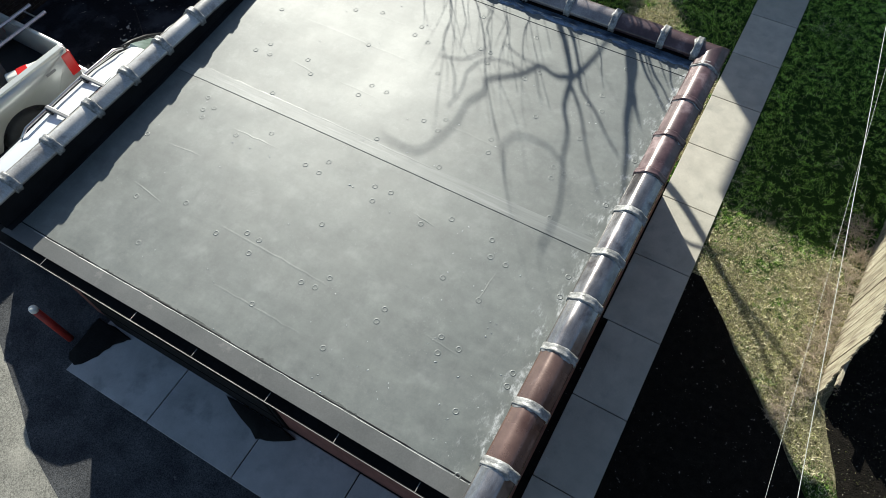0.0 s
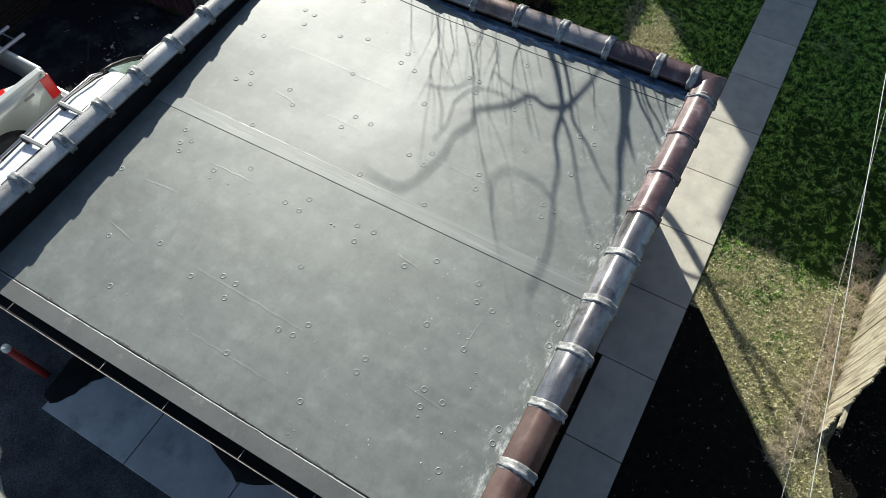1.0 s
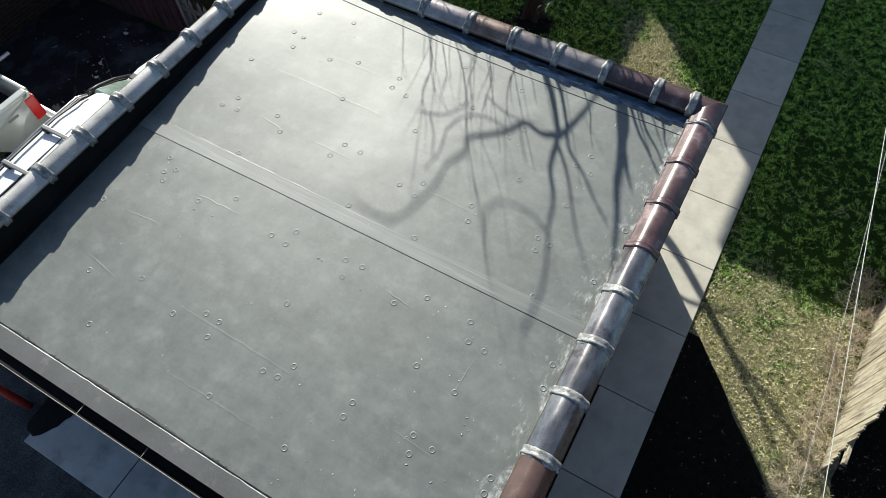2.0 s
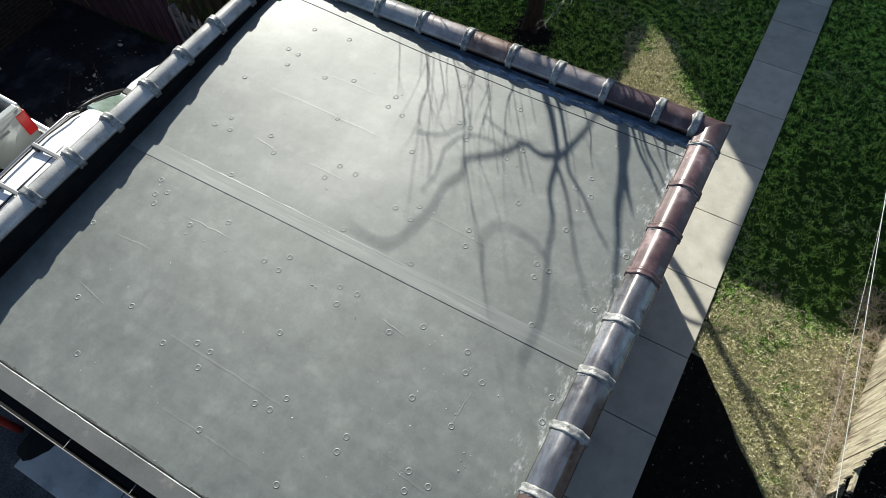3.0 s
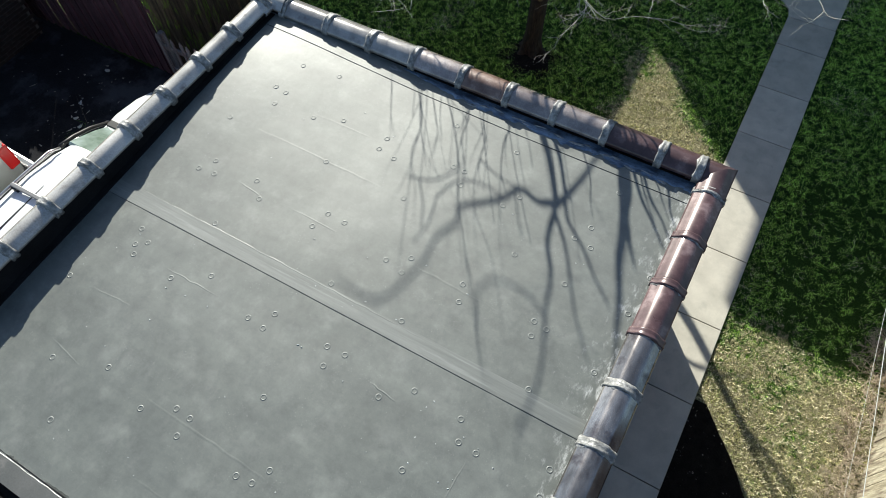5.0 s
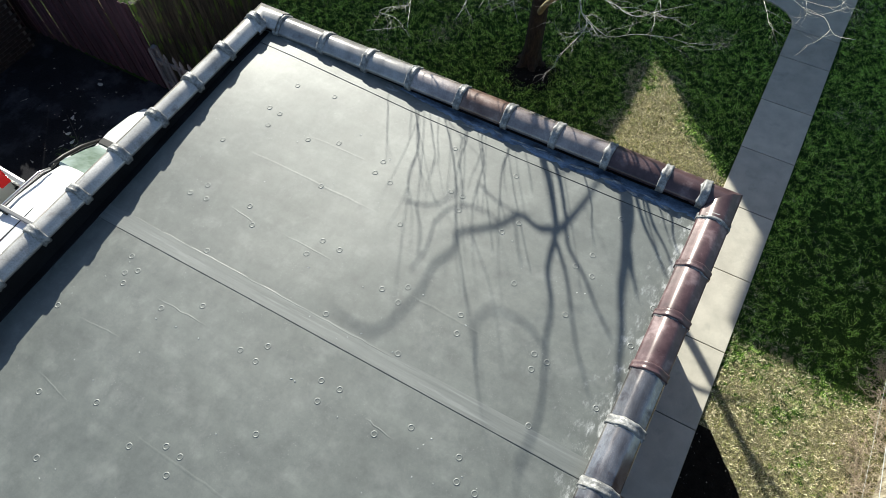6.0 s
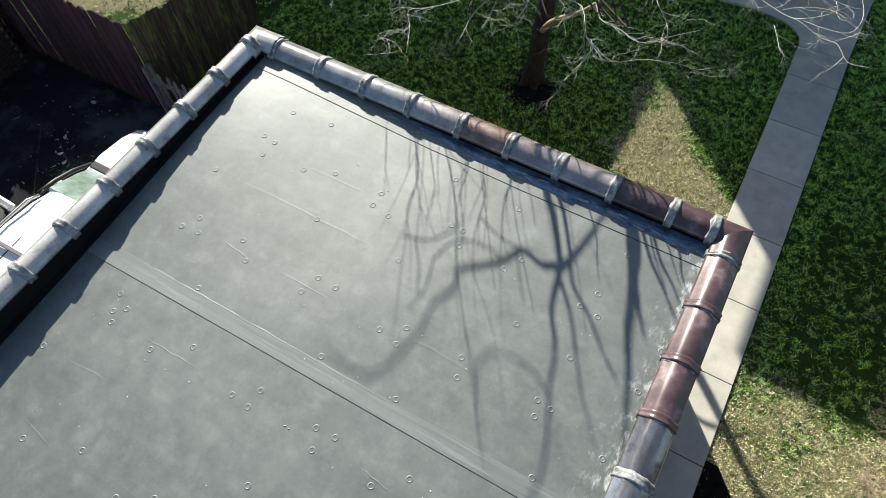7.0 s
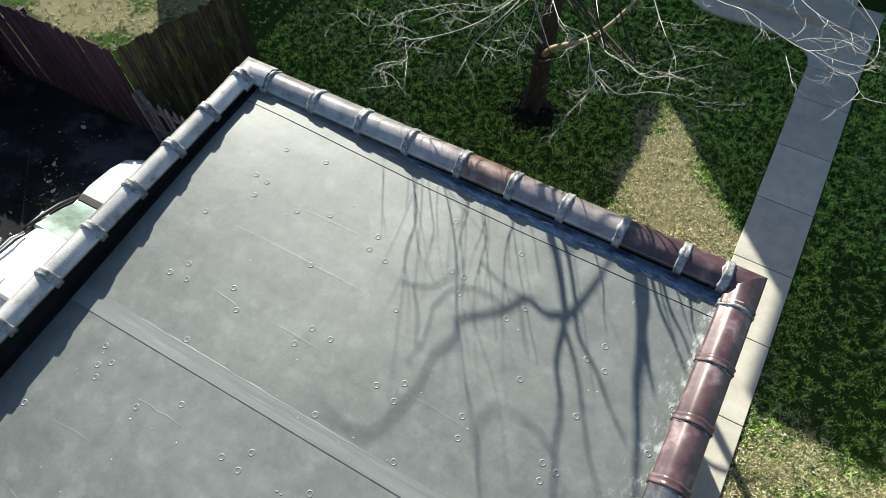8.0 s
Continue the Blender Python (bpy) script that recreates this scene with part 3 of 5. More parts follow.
def corner_tile(cx, cy, sx, z, material, label):
    """A mitred corner piece: one arm along x, one along y, meeting in a sharp hip."""
    hip = [(cx + sx * u, cy + u, z + w) for u, w in SECTION]
    bm = loft([[(cx - sx * 0.30, cy + u, z + w) for u, w in SECTION], hip], caps=False)
    loft([hip, [(cx + sx * u, cy - 0.30, z + w) for u, w in SECTION]], caps=False, bm=bm)
    return part("corner_tile", bm, material, garage, label, True)


corner_tile(RX, FY, 1, 2.685, TILE_PLUM, "plum-brown mitred corner coping tile")
corner_tile(LX, FY, -1, 2.745, TILE_GREY, "grey mitred corner coping tile")

# gutter along the front
gut = part("gutter", loft([[(x, 1.88, 2.408), (x, 1.87, 2.34), (x, 1.72, 2.34), (x, 1.70, 2.46), (x, 1.692, 2.46), (x, 1.712, 2.33), (x, 1.88, 2.33), (x, 1.89, 2.408)]
            for x in (-6.62, -3.4, -0.28)]), GUTTER_DARK, garage, "dark open box gutter")
part("lip", box(-6.62, -0.28, 1.686, 1.694, 2.455, 2.470, 0.002), GUTTER_LIP, gut, "pale worn gutter lip")
for x in (-5.63, -4.34, -3.54, -2.64, -1.86, -1.0):
    part("strap", box(x - 0.004, x + 0.004, 1.695, 1.79, 2.460, 2.464), GUTTER_LIP, gut)
door = part("door", box(-6.2, -3.16, 1.87, 1.898, 0.0, 2.22), PIER, garage, "dark closed garage door")
for k in range(4):
    part("panel", box(-6.14, -3.22, 1.856, 1.868, 0.06 + 0.54 * k, 0.52 + 0.54 * k, 0.004), PIER, door)


# ---- walks ----
walk_ys = [1.7, 2.92, 4.11, 5.32, 6.52, 7.71, 8.92, 10.12, 11.31, 12.48, 13.65, 14.44]
side_walk = thing("pavement", "pale concrete walk beside the garage laid in square slabs", "walkway", kind="structure")
for a, b in zip(walk_ys, walk_ys[1:]):
    part("slab", box((-0.205 if a < 5 else -0.285) + 0.012 * math.sin(a * 5), 0.565, a + 0.006, b - 0.006, -0.1, 0.035, 0.008), CONCRETE, side_walk)
# black strip that stands in for the deep shade at the wall's foot
bm = bmesh.new()
rows = [[bm.verts.new((-0.298 + 0.122 * i / 3, 1.9 + 6.1 * k / 60, 0.022 + 0.010 * noise.noise((i * 1.7, k * 0.9, 3)))) for i in range(4)] for k in range(61)]
for r, q in zip(rows, rows[1:]):
    for i in range(3):
        bm.faces.new((r[i], r[i + 1], q[i + 1], q[i]))
tagged(mesh_ob("ground", bm, SHADE_SOIL, None, True), "black strip for the deep shade between the garage wall and the walk", "soil", kind="structure")
front_apron = thing("pavement", "smooth concrete apron slabs in front of the garage", "apron", kind="structure")
for a, b in zip((-6.3, -4.835, -3.425, -2.06, -0.7), (-4.835, -3.425, -2.06, -0.7, 0.5)):
    part("slab", box(a + 0.008, b - 0.008, 1.04, 1.88, -0.1, 0.03, 0.01), APRON, front_apron)

# curved cross walk and stoop
bm = bmesh.new()
edge = [(-0.285, 14.45), (-0.34, 14.67), (-0.48, 14.84), (-0.62, 14.92), (-0.81, 14.99), (-1.34, 15.05), (-1.95, 15.0), (-2.35, 15.03), (-2.60, 15.17), (-2.8, 15.5), (-6.5, 15.6), (-6.5, 16.5), (0.62, 16.4), (0.555, 14.45)]
bm = prism([(x, y, -0.1) for x, y in edge], (0, 0, -0.1), (0, 0, 0.033))
bmesh.ops.bevel(bm, geom=bm.edges[:], offset=0.006, segments=1, affect="EDGES")
tagged(mesh_ob("pavement", bm, CONCRETE), "concrete cross walk curving off beside the lawn", "walkway", kind="structure")
stoop = thing("stoop", "low pale concrete step at the end of the walk", "step", (0, 0, 0.03))
part("step", box(-2.2, 0.10, 15.52, 16.45, 0.0, 0.17, 0.012), CONCRETE, stoop)

# neighbouring houses that shade the yard
def house(name, label, x0, x1, y0, y1, wall_h, over_x, over_y, rise, storeys, clad=SIDING, clad_label="pale horizontal siding"):
    h = thing(name, label, "house")
    part("wall", box(x0, x1, y0, y1, -0.05, wall_h - 0.02), clad, h, clad_label)
    ex0, ex1, ey0, ey1 = x0 - over_x, x1 + over_x, y0 - over_y, y1 + over_y
    cx, cy = (x0 + x1) / 2, (y0 + y1) / 2
    part("roof", loft([[(ex0, ey0, wall_h - 0.15), (ex1, ey0, wall_h - 0.15), (ex1, ey1, wall_h - 0.15), (ex0, ey1, wall_h - 0.15)],
                       [(ex0, ey0, wall_h), (ex1, ey0, wall_h), (ex1, ey1, wall_h), (ex0, ey1, wall_h)],
                       [(cx - 1.5, cy - 0.4, wall_h + rise), (cx + 1.5, cy - 0.4, wall_h + rise), (cx + 1.5, cy + 0.4, wall_h + rise), (cx - 1.5, cy + 0.4, wall_h + rise)]]),
         SHINGLE, h, "dark shingled hip roof")
    for s in range(storeys):
        for k in range(3):
            wx = x0 + (x1 - x0) * (k + 0.5) / 3
            w = part("window", box(wx - 0.5, wx + 0.5, y0 - 0.04, y0 + 0.02, 0.9 + 2.7 * s, 2.2 + 2.7 * s, 0.01), WHITE_CAP, h)
            part("pane", box(wx - 0.42, wx + 0.42, y0 - 0.055, y0 - 0.042, 0.98 + 2.7 * s, 2.12 + 2.7 * s), GLASS, w)
    return h


house("house", "two-storey house with pale siding behind the lawn", -6.73, 7.0, 17.5, 26.0, 7.0, 1.2, 0.3, 1.4, 2)
house("house", "lower house with pale siding beyond the mossy fence", -14.2, -8.6, 13.1, 21.0, 5.0, 0.3, 0.3, 0.9, 1)

# added out of view: a tall dark block that cuts skylight over the near walk
house("house", "unseen dark house added beyond the board fence to hold back the sky", 6.6, 13.5, -5.0, 7.4, 6.2, 0.3, 0.3, 1.2, 2, DARK_BRICK, "dark wall that blocks skylight")

# neighbour's brick garage at the far side of the yard
brick_garage = thing("brick_garage", "neighbouring brick garage with pale mortar joints", "garage")
part("wall", box(-18, -12.43, 2.5, 7.52, -0.05, 2.98), MORTAR, brick_garage, "pale mortar bed of the brick wall")
part("roof", box(-18.1, -12.34, 2.4, 7.7, 2.98, 3.1, 0.02), SHINGLE, brick_garage)

# ---- fences ----
def fence_board(length, width, thick, tip):
    """One upright board from its foot, with a clipped or pointed top."""
    w, h = width / 2, length
    if tip == "spear":
        out = [(-w, 0), (w, 0), (w, h - 0.14), (w * 1.25, h - 0.09), (0, h), (-w * 1.25, h - 0.09), (-w, h - 0.14)]
    else:
        out = [(-w, 0), (w, 0), (w, h - 0.03), (w * 0.8, h), (w * 0.3, h - 0.012), (-w * 0.2, h + 0.006), (-w * 0.75, h - 0.004), (-w, h - 0.03)]
    return prism([(x, 0, z) for x, z in out], (0, 0, 0), (0, thick, 0))


def board_mesh(name, bm, material):
    me = bpy.data.meshes.new(name)
    bm.to_mesh(me)
    bm.free()
    me.materials.append(material)
    return me


def board_fence(name, label, a, b, height, width, gap, material, tip="dog", seed=1, lean=0.0, end=None, rails=(0.35, 1.4), stagger=0.0225, tilt=0.4):
    """Boards from a to b in plan; end gives a height for a given distance from a."""
    f = thing(name, label, "fence")
    rng = random.Random(seed)
    a, b = Vector((*a, 0)), Vector((*b, 0))
    way = (b - a).normalized()
    turn = math.degrees(math.atan2(way.y, way.x))
    meshes = {}
    n = int((b - a).length / (width + gap))
    for i in range(n):
        d = (i + 0.5) * (width + gap)
        h = height if end is None else end(d)
        key = round(h, 2)
        if key not in meshes:
            meshes[key] = board_mesh("picket" if tip == "spear" else "board", fence_board(max(key, 0.12), width, 0.02, tip), material)
        ob = new("picket" if tip == "spear" else "board", meshes[key])
        ob.parent = f
        ob.matrix_basis = pose(*(a + way * d), 0, 0, turn) @ pose(0, rng.uniform(-0.004, 0.004) + stagger * (i % 2), rng.uniform(-0.04, 0.02) - 0.03, lean + rng.uniform(-tilt, tilt), rng.uniform(-0.5, 0.5) * tilt, 0)
    for z in rails:
        bm = box(0.02, (b - a).length - 0.02, 0.03, 0.07, z - 0.04, z + 0.04, 0.004)
        bm.transform(pose(*a, 0, 0, turn))
        part("rail", bm, material, f)
    k = 0.0
    while k < (b - a).length:
        bm = box(k, k + 0.09, 0.075, 0.165, -0.05, height - 0.1, 0.006)
        bm.transform(pose(*a, 0, 0, turn))
        part("post", bm, material, f)
        k += 2.3
    return f


board_fence("privacy_fence", "tall red-stained wooden board fence beside the parking yard", (-16.0, 7.72), (-9.31, 7.86), 1.85, 0.11, -0.013, FENCE_RED, seed=3)
board_fence("privacy_fence", "tall weathered board fence green with moss", (-9.34, 7.90), (-8.53, 9.80), 1.85, 0.105, -0.012, FENCE_MOSS, seed=4)
PICKET_GREY = surface("grey_picket_wood", [(0.3, (0.13, 0.12, 0.13)), (0.7, (0.26, 0.245, 0.25))], 5, 0.85, 0, 0.4, 30, 0.3, stretch=(6, 6, 0.6), vary=0.2)
board_fence("picket_fence", "low grey wooden picket fence with spear tops", (-9.28, 7.74), (-6.75, 7.80), 1.15, 0.055, 0.10, PICKET_GREY, "spear", 5, rails=(0.3, 0.82))


def broken_end(d):
    back = 6.6 - d
    return round(min(1.25, 0.08 + 2.1 * max(back, 0.0)) + 0.035 * math.sin(d * 37) + 0.03 * math.sin(d * 83), 2)


board_fence("board_fence", "weathered grey board fence with a broken sloping end", (3.06, 12.2), (2.56, 5.60), 1.25, 0.075, 0.0004, FENCE_GREY, seed=6, end=broken_end, rails=(0.5,), stagger=0.0012, tilt=0.05)

# ---- bollard ----
post = thing("bollard", "red painted steel bollard with a rounded white cap", "bollard", (-6.61, 1.40, -0.006))
part("shaft", loft([[(r * math.cos(a), r * math.sin(a), z) for a in (2 * math.pi * k / 20 for k in range(20))] for r, z in ((0.05, 0.0), (0.05, 0.90))]), RED_POST, post, "", True)
part("cap", loft([[(r * math.cos(a), r * math.sin(a), z) for a in (2 * math.pi * k / 20 for k in range(20))]
                  for r, z in ((0.054, 0.902), (0.056, 0.935), (0.050, 0.965), (0.033, 0.982), (0.010, 0.988))]), WHITE_CAP, post, "white rounded cap", True)

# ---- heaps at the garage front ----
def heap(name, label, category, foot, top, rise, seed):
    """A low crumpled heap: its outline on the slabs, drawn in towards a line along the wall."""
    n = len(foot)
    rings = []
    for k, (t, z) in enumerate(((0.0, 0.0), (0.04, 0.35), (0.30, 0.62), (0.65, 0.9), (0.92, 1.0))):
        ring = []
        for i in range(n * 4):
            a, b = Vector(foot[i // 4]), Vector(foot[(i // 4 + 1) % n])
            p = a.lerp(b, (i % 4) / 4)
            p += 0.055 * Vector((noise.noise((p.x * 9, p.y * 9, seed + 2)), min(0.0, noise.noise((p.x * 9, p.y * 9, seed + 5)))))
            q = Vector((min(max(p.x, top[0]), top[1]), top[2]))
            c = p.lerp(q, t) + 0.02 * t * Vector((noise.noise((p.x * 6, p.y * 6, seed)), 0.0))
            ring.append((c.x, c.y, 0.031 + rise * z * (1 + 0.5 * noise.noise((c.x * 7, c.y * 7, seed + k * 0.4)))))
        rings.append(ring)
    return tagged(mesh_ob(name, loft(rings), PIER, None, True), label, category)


heap("tarpaulin", "low crumpled black heap on the apron against the garage", "tarpaulin", [(-4.16, 1.83), (-3.44, 1.59), (-3.32, 1.62), (-3.0, 1.82)], (-3.9, -3.2, 1.84), 0.10, 3.0)
heap("leaf_mound", "low dark mound at the apron end", "leaf mound", [(-6.42, 1.22), (-6.22, 1.14), (-6.04, 1.40), (-5.98, 1.62), (-5.84, 1.83), (-6.45, 1.85)], (-6.40, -6.0, 1.80), 0.05, 8.0)

# ---- vehicles ----
def wheel(parent, x, y, r, w):
    tyre = part("wheel", loft([[(x + dx, y + q * math.cos(a), r + q * math.sin(a)) for a in (2 * math.pi * k / 28 for k in range(28))]
                               for dx, q in ((-w / 2, r * 0.62), (-w / 2, r * 0.93), (-w * 0.38, r), (w * 0.38, r), (w / 2, r * 0.93), (w / 2, r * 0.62))]), RUBBER, parent, "", True)
    bm = bmesh.new()
    loft([[(x + dx, y + q * math.cos(a), r + q * math.sin(a)) for a in (2 * math.pi * k / 28 for k in range(28))]
          for dx, q in ((-w * 0.44, r * 0.61), (w * 0.44, r * 0.61))], bm=bm)
    for s in (-1, 1):
        for k in range(5):
            a = 2 * math.pi * k / 5
            box(x + s * w * 0.44 - 0.01, x + s * w * 0.44 + 0.015, y + math.cos(a) * r * 0.3 - 0.05, y + math.cos(a) * r * 0.3 + 0.05,
                r + math.sin(a) * r * 0.3 - 0.05, r + math.sin(a) * r * 0.3 + 0.05, 0.01, bm)
    part("rim", bm, ALLOY, tyre)
    return tyre


def ring_at(y, w, z0, z1, crown=0.03, n=7, inset=0.04):
    """A car's cross section at y: half width w, from z0 to z1, with a crowned top."""
    pts = [(-w + inset, y, z0), (-w, y, z0 + (z1 - z0) * 0.35), (-w, y, z1 - 0.10), (-w + 0.05, y, z1 - 0.02)]
    for k in range(n):
        u = -1 + 2 * (k + 0.5) / n
        pts.append((u * (w - 0.07), y, z1 + crown * (1 - u * u)))
    return pts + [(w - 0.05, y, z1 - 0.02), (w, y, z1 - 0.10), (w, y, z0 + (z1 - z0) * 0.35), (w - inset, y, z0)]


suv = thing("suv", "white estate car with roof rails parked beside the garage", "car", (-7.66, 4.85, -0.005), turn=1.0)
part("body", loft([ring_at(-2.78, 0.78, 0.38, 0.95), ring_at(-2.68, 0.88, 0.28, 1.02), ring_at(-1.2, 0.93, 0.25, 1.04), ring_at(0.0, 0.94, 0.25, 1.04), ring_at(1.05, 0.96, 0.25, 1.04, 0.02),
                   ring_at(1.35, 0.97, 0.25, 1.05, 0.05), ring_at(1.75, 0.96, 0.26, 1.0, 0.06), ring_at(2.0, 0.92, 0.28, 0.94, 0.05), ring_at(2.16, 0.80, 0.34, 0.82, 0.03), ring_at(2.24, 0.66, 0.40, 0.66, 0.02)]),
     WHITE_PAINT, suv, "white painted body with a crowned bonnet", True)
# cabin: pillars and roof as one shell, glass set into it
part("roof", loft([ring_at(-2.48, 0.60, 1.36, 1.52, 0.02), ring_at(-2.25, 0.635, 1.40, 1.585, 0.03), ring_at(-1.0, 0.655, 1.42, 1.63, 0.035), ring_at(-0.3, 0.655, 1.42, 1.64, 0.035),
                   ring_at(0.12, 0.64, 1.42, 1.60, 0.035), ring_at(0.42, 0.61, 1.40, 1.535, 0.03)]), WHITE_PAINT, suv, "white roof panel", True)
for s in (-1, 1):
    part("side_window", loft([[(s * 0.86, -2.50, 1.02), (s * 0.63, -2.30, 1.47), (s * 0.60, -2.30, 1.47), (s * 0.82, -2.50, 1.02)],
                              [(s * 0.88, 0.2, 1.02), (s * 0.66, 0.2, 1.50), (s * 0.63, 0.2, 1.50), (s * 0.84, 0.2, 1.02)],
                              [(s * 0.86, 0.78, 1.02), (s * 0.63, 0.30, 1.45), (s * 0.60, 0.30, 1.45), (s * 0.82, 0.78, 1.02)]]), GLASS, suv, "dark tinted side glass")
    part("pillar", tube([(s * 0.89, 1.16, 1.05), (s * 0.84, 0.86, 1.25), (s * 0.75, 0.55, 1.43), (s * 0.67, 0.30, 1.54)], [0.026, 0.030, 0.030, 0.030], 8), BLACK_TRIM, suv, "black windscreen pillar trim", True)
    part("window_trim", tube([(s * 0.655, 0.36, 1.52), (s * 0.69, -0.3, 1.555), (s * 0.69, -1.0, 1.55), (s * 0.66, -2.35, 1.48)], [0.022] * 4, 6), BLACK_TRIM, suv, "black drip moulding", True)
    part("roof_rail", tube([(s * 0.56, 0.25, 1.615), (s * 0.57, 0.1, 1.685), (s * 0.575, -0.6, 1.70), (s * 0.56, -1.6, 1.68), (s * 0.55, -1.75, 1.61)], [0.018, 0.02, 0.02, 0.02, 0.018], 8),
         ALLOY, suv, "pale metal roof rail", True)
    mirror = part("mirror", loft([[(s * (0.93 + dx), 0.62 + dy, 1.0 + dz) for dx, dz in ((0.0, 0.0), (0.16, 0.01), (0.18, 0.08), (0.15, 0.14), (0.0, 0.12))] for dy in (0.0, 0.09)]), WHITE_PAINT, suv, "white wing mirror", True)
    part("headlight", box(s * 0.42, s * 0.74, 1.98, 2.17, 0.62, 0.80, 0.04), GLASS, suv, "clear headlight")
    part("tail_light", box(s * 0.62, s * 0.84, -2.77, -2.64, 0.80, 1.04, 0.03), RED_LENS, suv, "red tail light")
for y in (-0.52, -1.20):
    part("crossbar", box(-0.57, 0.57, y - 0.03, y + 0.03, 1.70, 1.735, 0.012), BAR_GREY, suv, "grey metal crossbar")
    for s in (-0.5, 0.5):
        part("bar_foot", box(s - 0.05, s + 0.05, y - 0.045, y + 0.045, 1.64, 1.71, 0.012), BLACK_TRIM, suv)
for x in (-0.22, 0.02, 0.26):
    part("roof_groove", box(x - 0.008, x + 0.008, -1.9, -0.3, 1.645, 1.669), BLACK_TRIM, suv, "dark groove along the roof")
part("windscreen", loft([[(-0.82, 1.13, 1.04), (0.82, 1.13, 1.04), (0.84, 1.08, 1.02), (-0.84, 1.08, 1.02)], [(-0.75, 0.86, 1.25), (0.75, 0.86, 1.25), (0.75, 0.82, 1.23), (-0.75, 0.82, 1.23)],
                         [(-0.60, 0.42, 1.55), (0.60, 0.42, 1.55), (0.60, 0.38, 1.52), (-0.60, 0.38, 1.52)]]), SCREEN, suv, "raked green windscreen with glare painted into its colour")
part("cowl", box(-0.86, 0.86, 1.09, 1.21, 1.04, 1.085, 0.012), BLACK_TRIM, suv, "black cowl below the windscreen")
part("rear_window", loft([[(-0.78, -2.70, 1.04), (0.78, -2.70, 1.04), (0.78, -2.66, 1.02), (-0.78, -2.66, 1.02)], [(-0.58, -2.49, 1.47), (0.58, -2.49, 1.47), (0.58, -2.45, 1.47), (-0.58, -2.45, 1.47)]]), GLASS, suv, "dark rear window")
# unseen lip, added so the car's shadow reaches farther over the alley
part("spoiler", loft([[(x, -2.80 + 0.42 * abs(x / 0.6) ** 3.6, 1.535), (x, -2.40, 1.585), (x, -2.30, 1.545), (x, -2.78 + 0.42 * abs(x / 0.6) ** 3.6, 1.515)] for x in (-0.56, -0.42, -0.28, -0.14, 0.0, 0.14, 0.28, 0.42, 0.56)]), WHITE_PAINT, suv, "unseen white lip added over the tailgate to lengthen the car's shadow", True)
part("aerial", tube([(-0.95, 0.86, 1.02), (-1.10, 1.07, 1.58)], [0.004, 0.002], 5), BLACK_TRIM, suv, "thin black aerial")
for x in (-0.80, 0.80):
    for y in (-1.75, 1.30):
        wheel(suv, x, y, 0.34, 0.22)

truck = thing("pickup_truck", "silver pickup truck with an open loaded bed", "truck", (-10.40, 4.90, -0.005), turn=-1.5)
W = 0.97
for s in (-1, 1):
    outline = [(0.0, 0.62), (0.0, 1.28), (-2.35, 1.30), (-2.35, 0.55), (-1.78, 0.52)] + [(-1.22 + 0.52 * math.cos(a), 0.42 + 0.50 * math.sin(a)) for a in (math.pi - math.pi * k / 10 for k in range(1, 10))] + [(-0.66, 0.52), (-0.3, 0.55)]
    bm = prism([(s * (W - 0.13), y, z) for y, z in outline], (0, 0, 0), (s * 0.13, 0, 0))
    bmesh.ops.bevel(bm, geom=[e for e in bm.edges if e.calc_length() > 0.5 or abs(e.verts[0].co.y - e.verts[1].co.y) < 1e-4], offset=0.03, segments=3, affect="EDGES")
    side = part("bed_side", bm, SILVER_PAINT, truck, "silver bed side with a rounded rail", True)
    part("rail_cap", box(s * (W - 0.135), s * (W - 0.02), -2.32, -0.03, 1.275, 1.312, 0.012), BLACK_TRIM if s < 0 else SILVER_PAINT, side)
    part("tail_light", box(s * (W - 0.12), s * (W + 0.012), -0.16, 0.02, 0.80, 1.22, 0.03), RED_LENS, truck, "tall red tail light")
    part("decal", box(s * (W + 0.001), s * (W + 0.004), -0.52, -0.34, 1.07, 1.115), BAR_GREY, side, "short dark decal bar")
    for y in (-1.22, -5.0):
        wheel(truck, s * 0.83, y, 0.40, 0.26)
part("tailgate", box(-0.84, 0.84, -0.03, 0.04, 0.70, 1.26, 0.02), SILVER_PAINT, truck, "silver tailgate", True)
part("bumper", box(-0.95, 0.95, 0.03, 0.17, 0.42, 0.62, 0.04), ALLOY, truck, "bright rear bumper")
part("bed_floor", box(-0.86, 0.86, -2.35, 0.0, 0.62, 0.68), BLACK_TRIM, truck, "black bed liner")
part("cab", loft([ring_at(-2.40, 0.95, 0.5, 1.25), ring_at(-2.42, 0.80, 0.5, 1.85, 0.04), ring_at(-3.6, 0.80, 0.5, 1.88, 0.04), ring_at(-4.2, 0.92, 0.5, 1.2, 0.03), ring_at(-5.6, 0.94, 0.45, 1.12, 0.05), ring_at(-5.85, 0.88, 0.5, 0.95, 0.03)]),
     SILVER_PAINT, truck, "silver cab and bonnet", True)
part("rear_glass", box(-0.6, 0.6, -2.405, -2.38, 1.32, 1.72, 0.01), GLASS, truck)
chest = thing("tool_chest", "ribbed grey metal tool chest in the truck bed", "tool box", (-10.80, 4.05, 0.675), turn=-8)
part("box", box(-0.55, 0.42, -0.22, 0.22, 0.0, 0.40, 0.02), ALLOY, chest)
for x in (-0.4, -0.1, 0.2):
    part("rib", box(x, x + 0.05, -0.225, 0.225, 0.40, 0.415), SILVER_PAINT, chest)
jug = thing("fuel_jug", "white plastic jug with a red band lying in the truck bed", "jug", (-9.84, 4.25, 0.675), turn=-25)
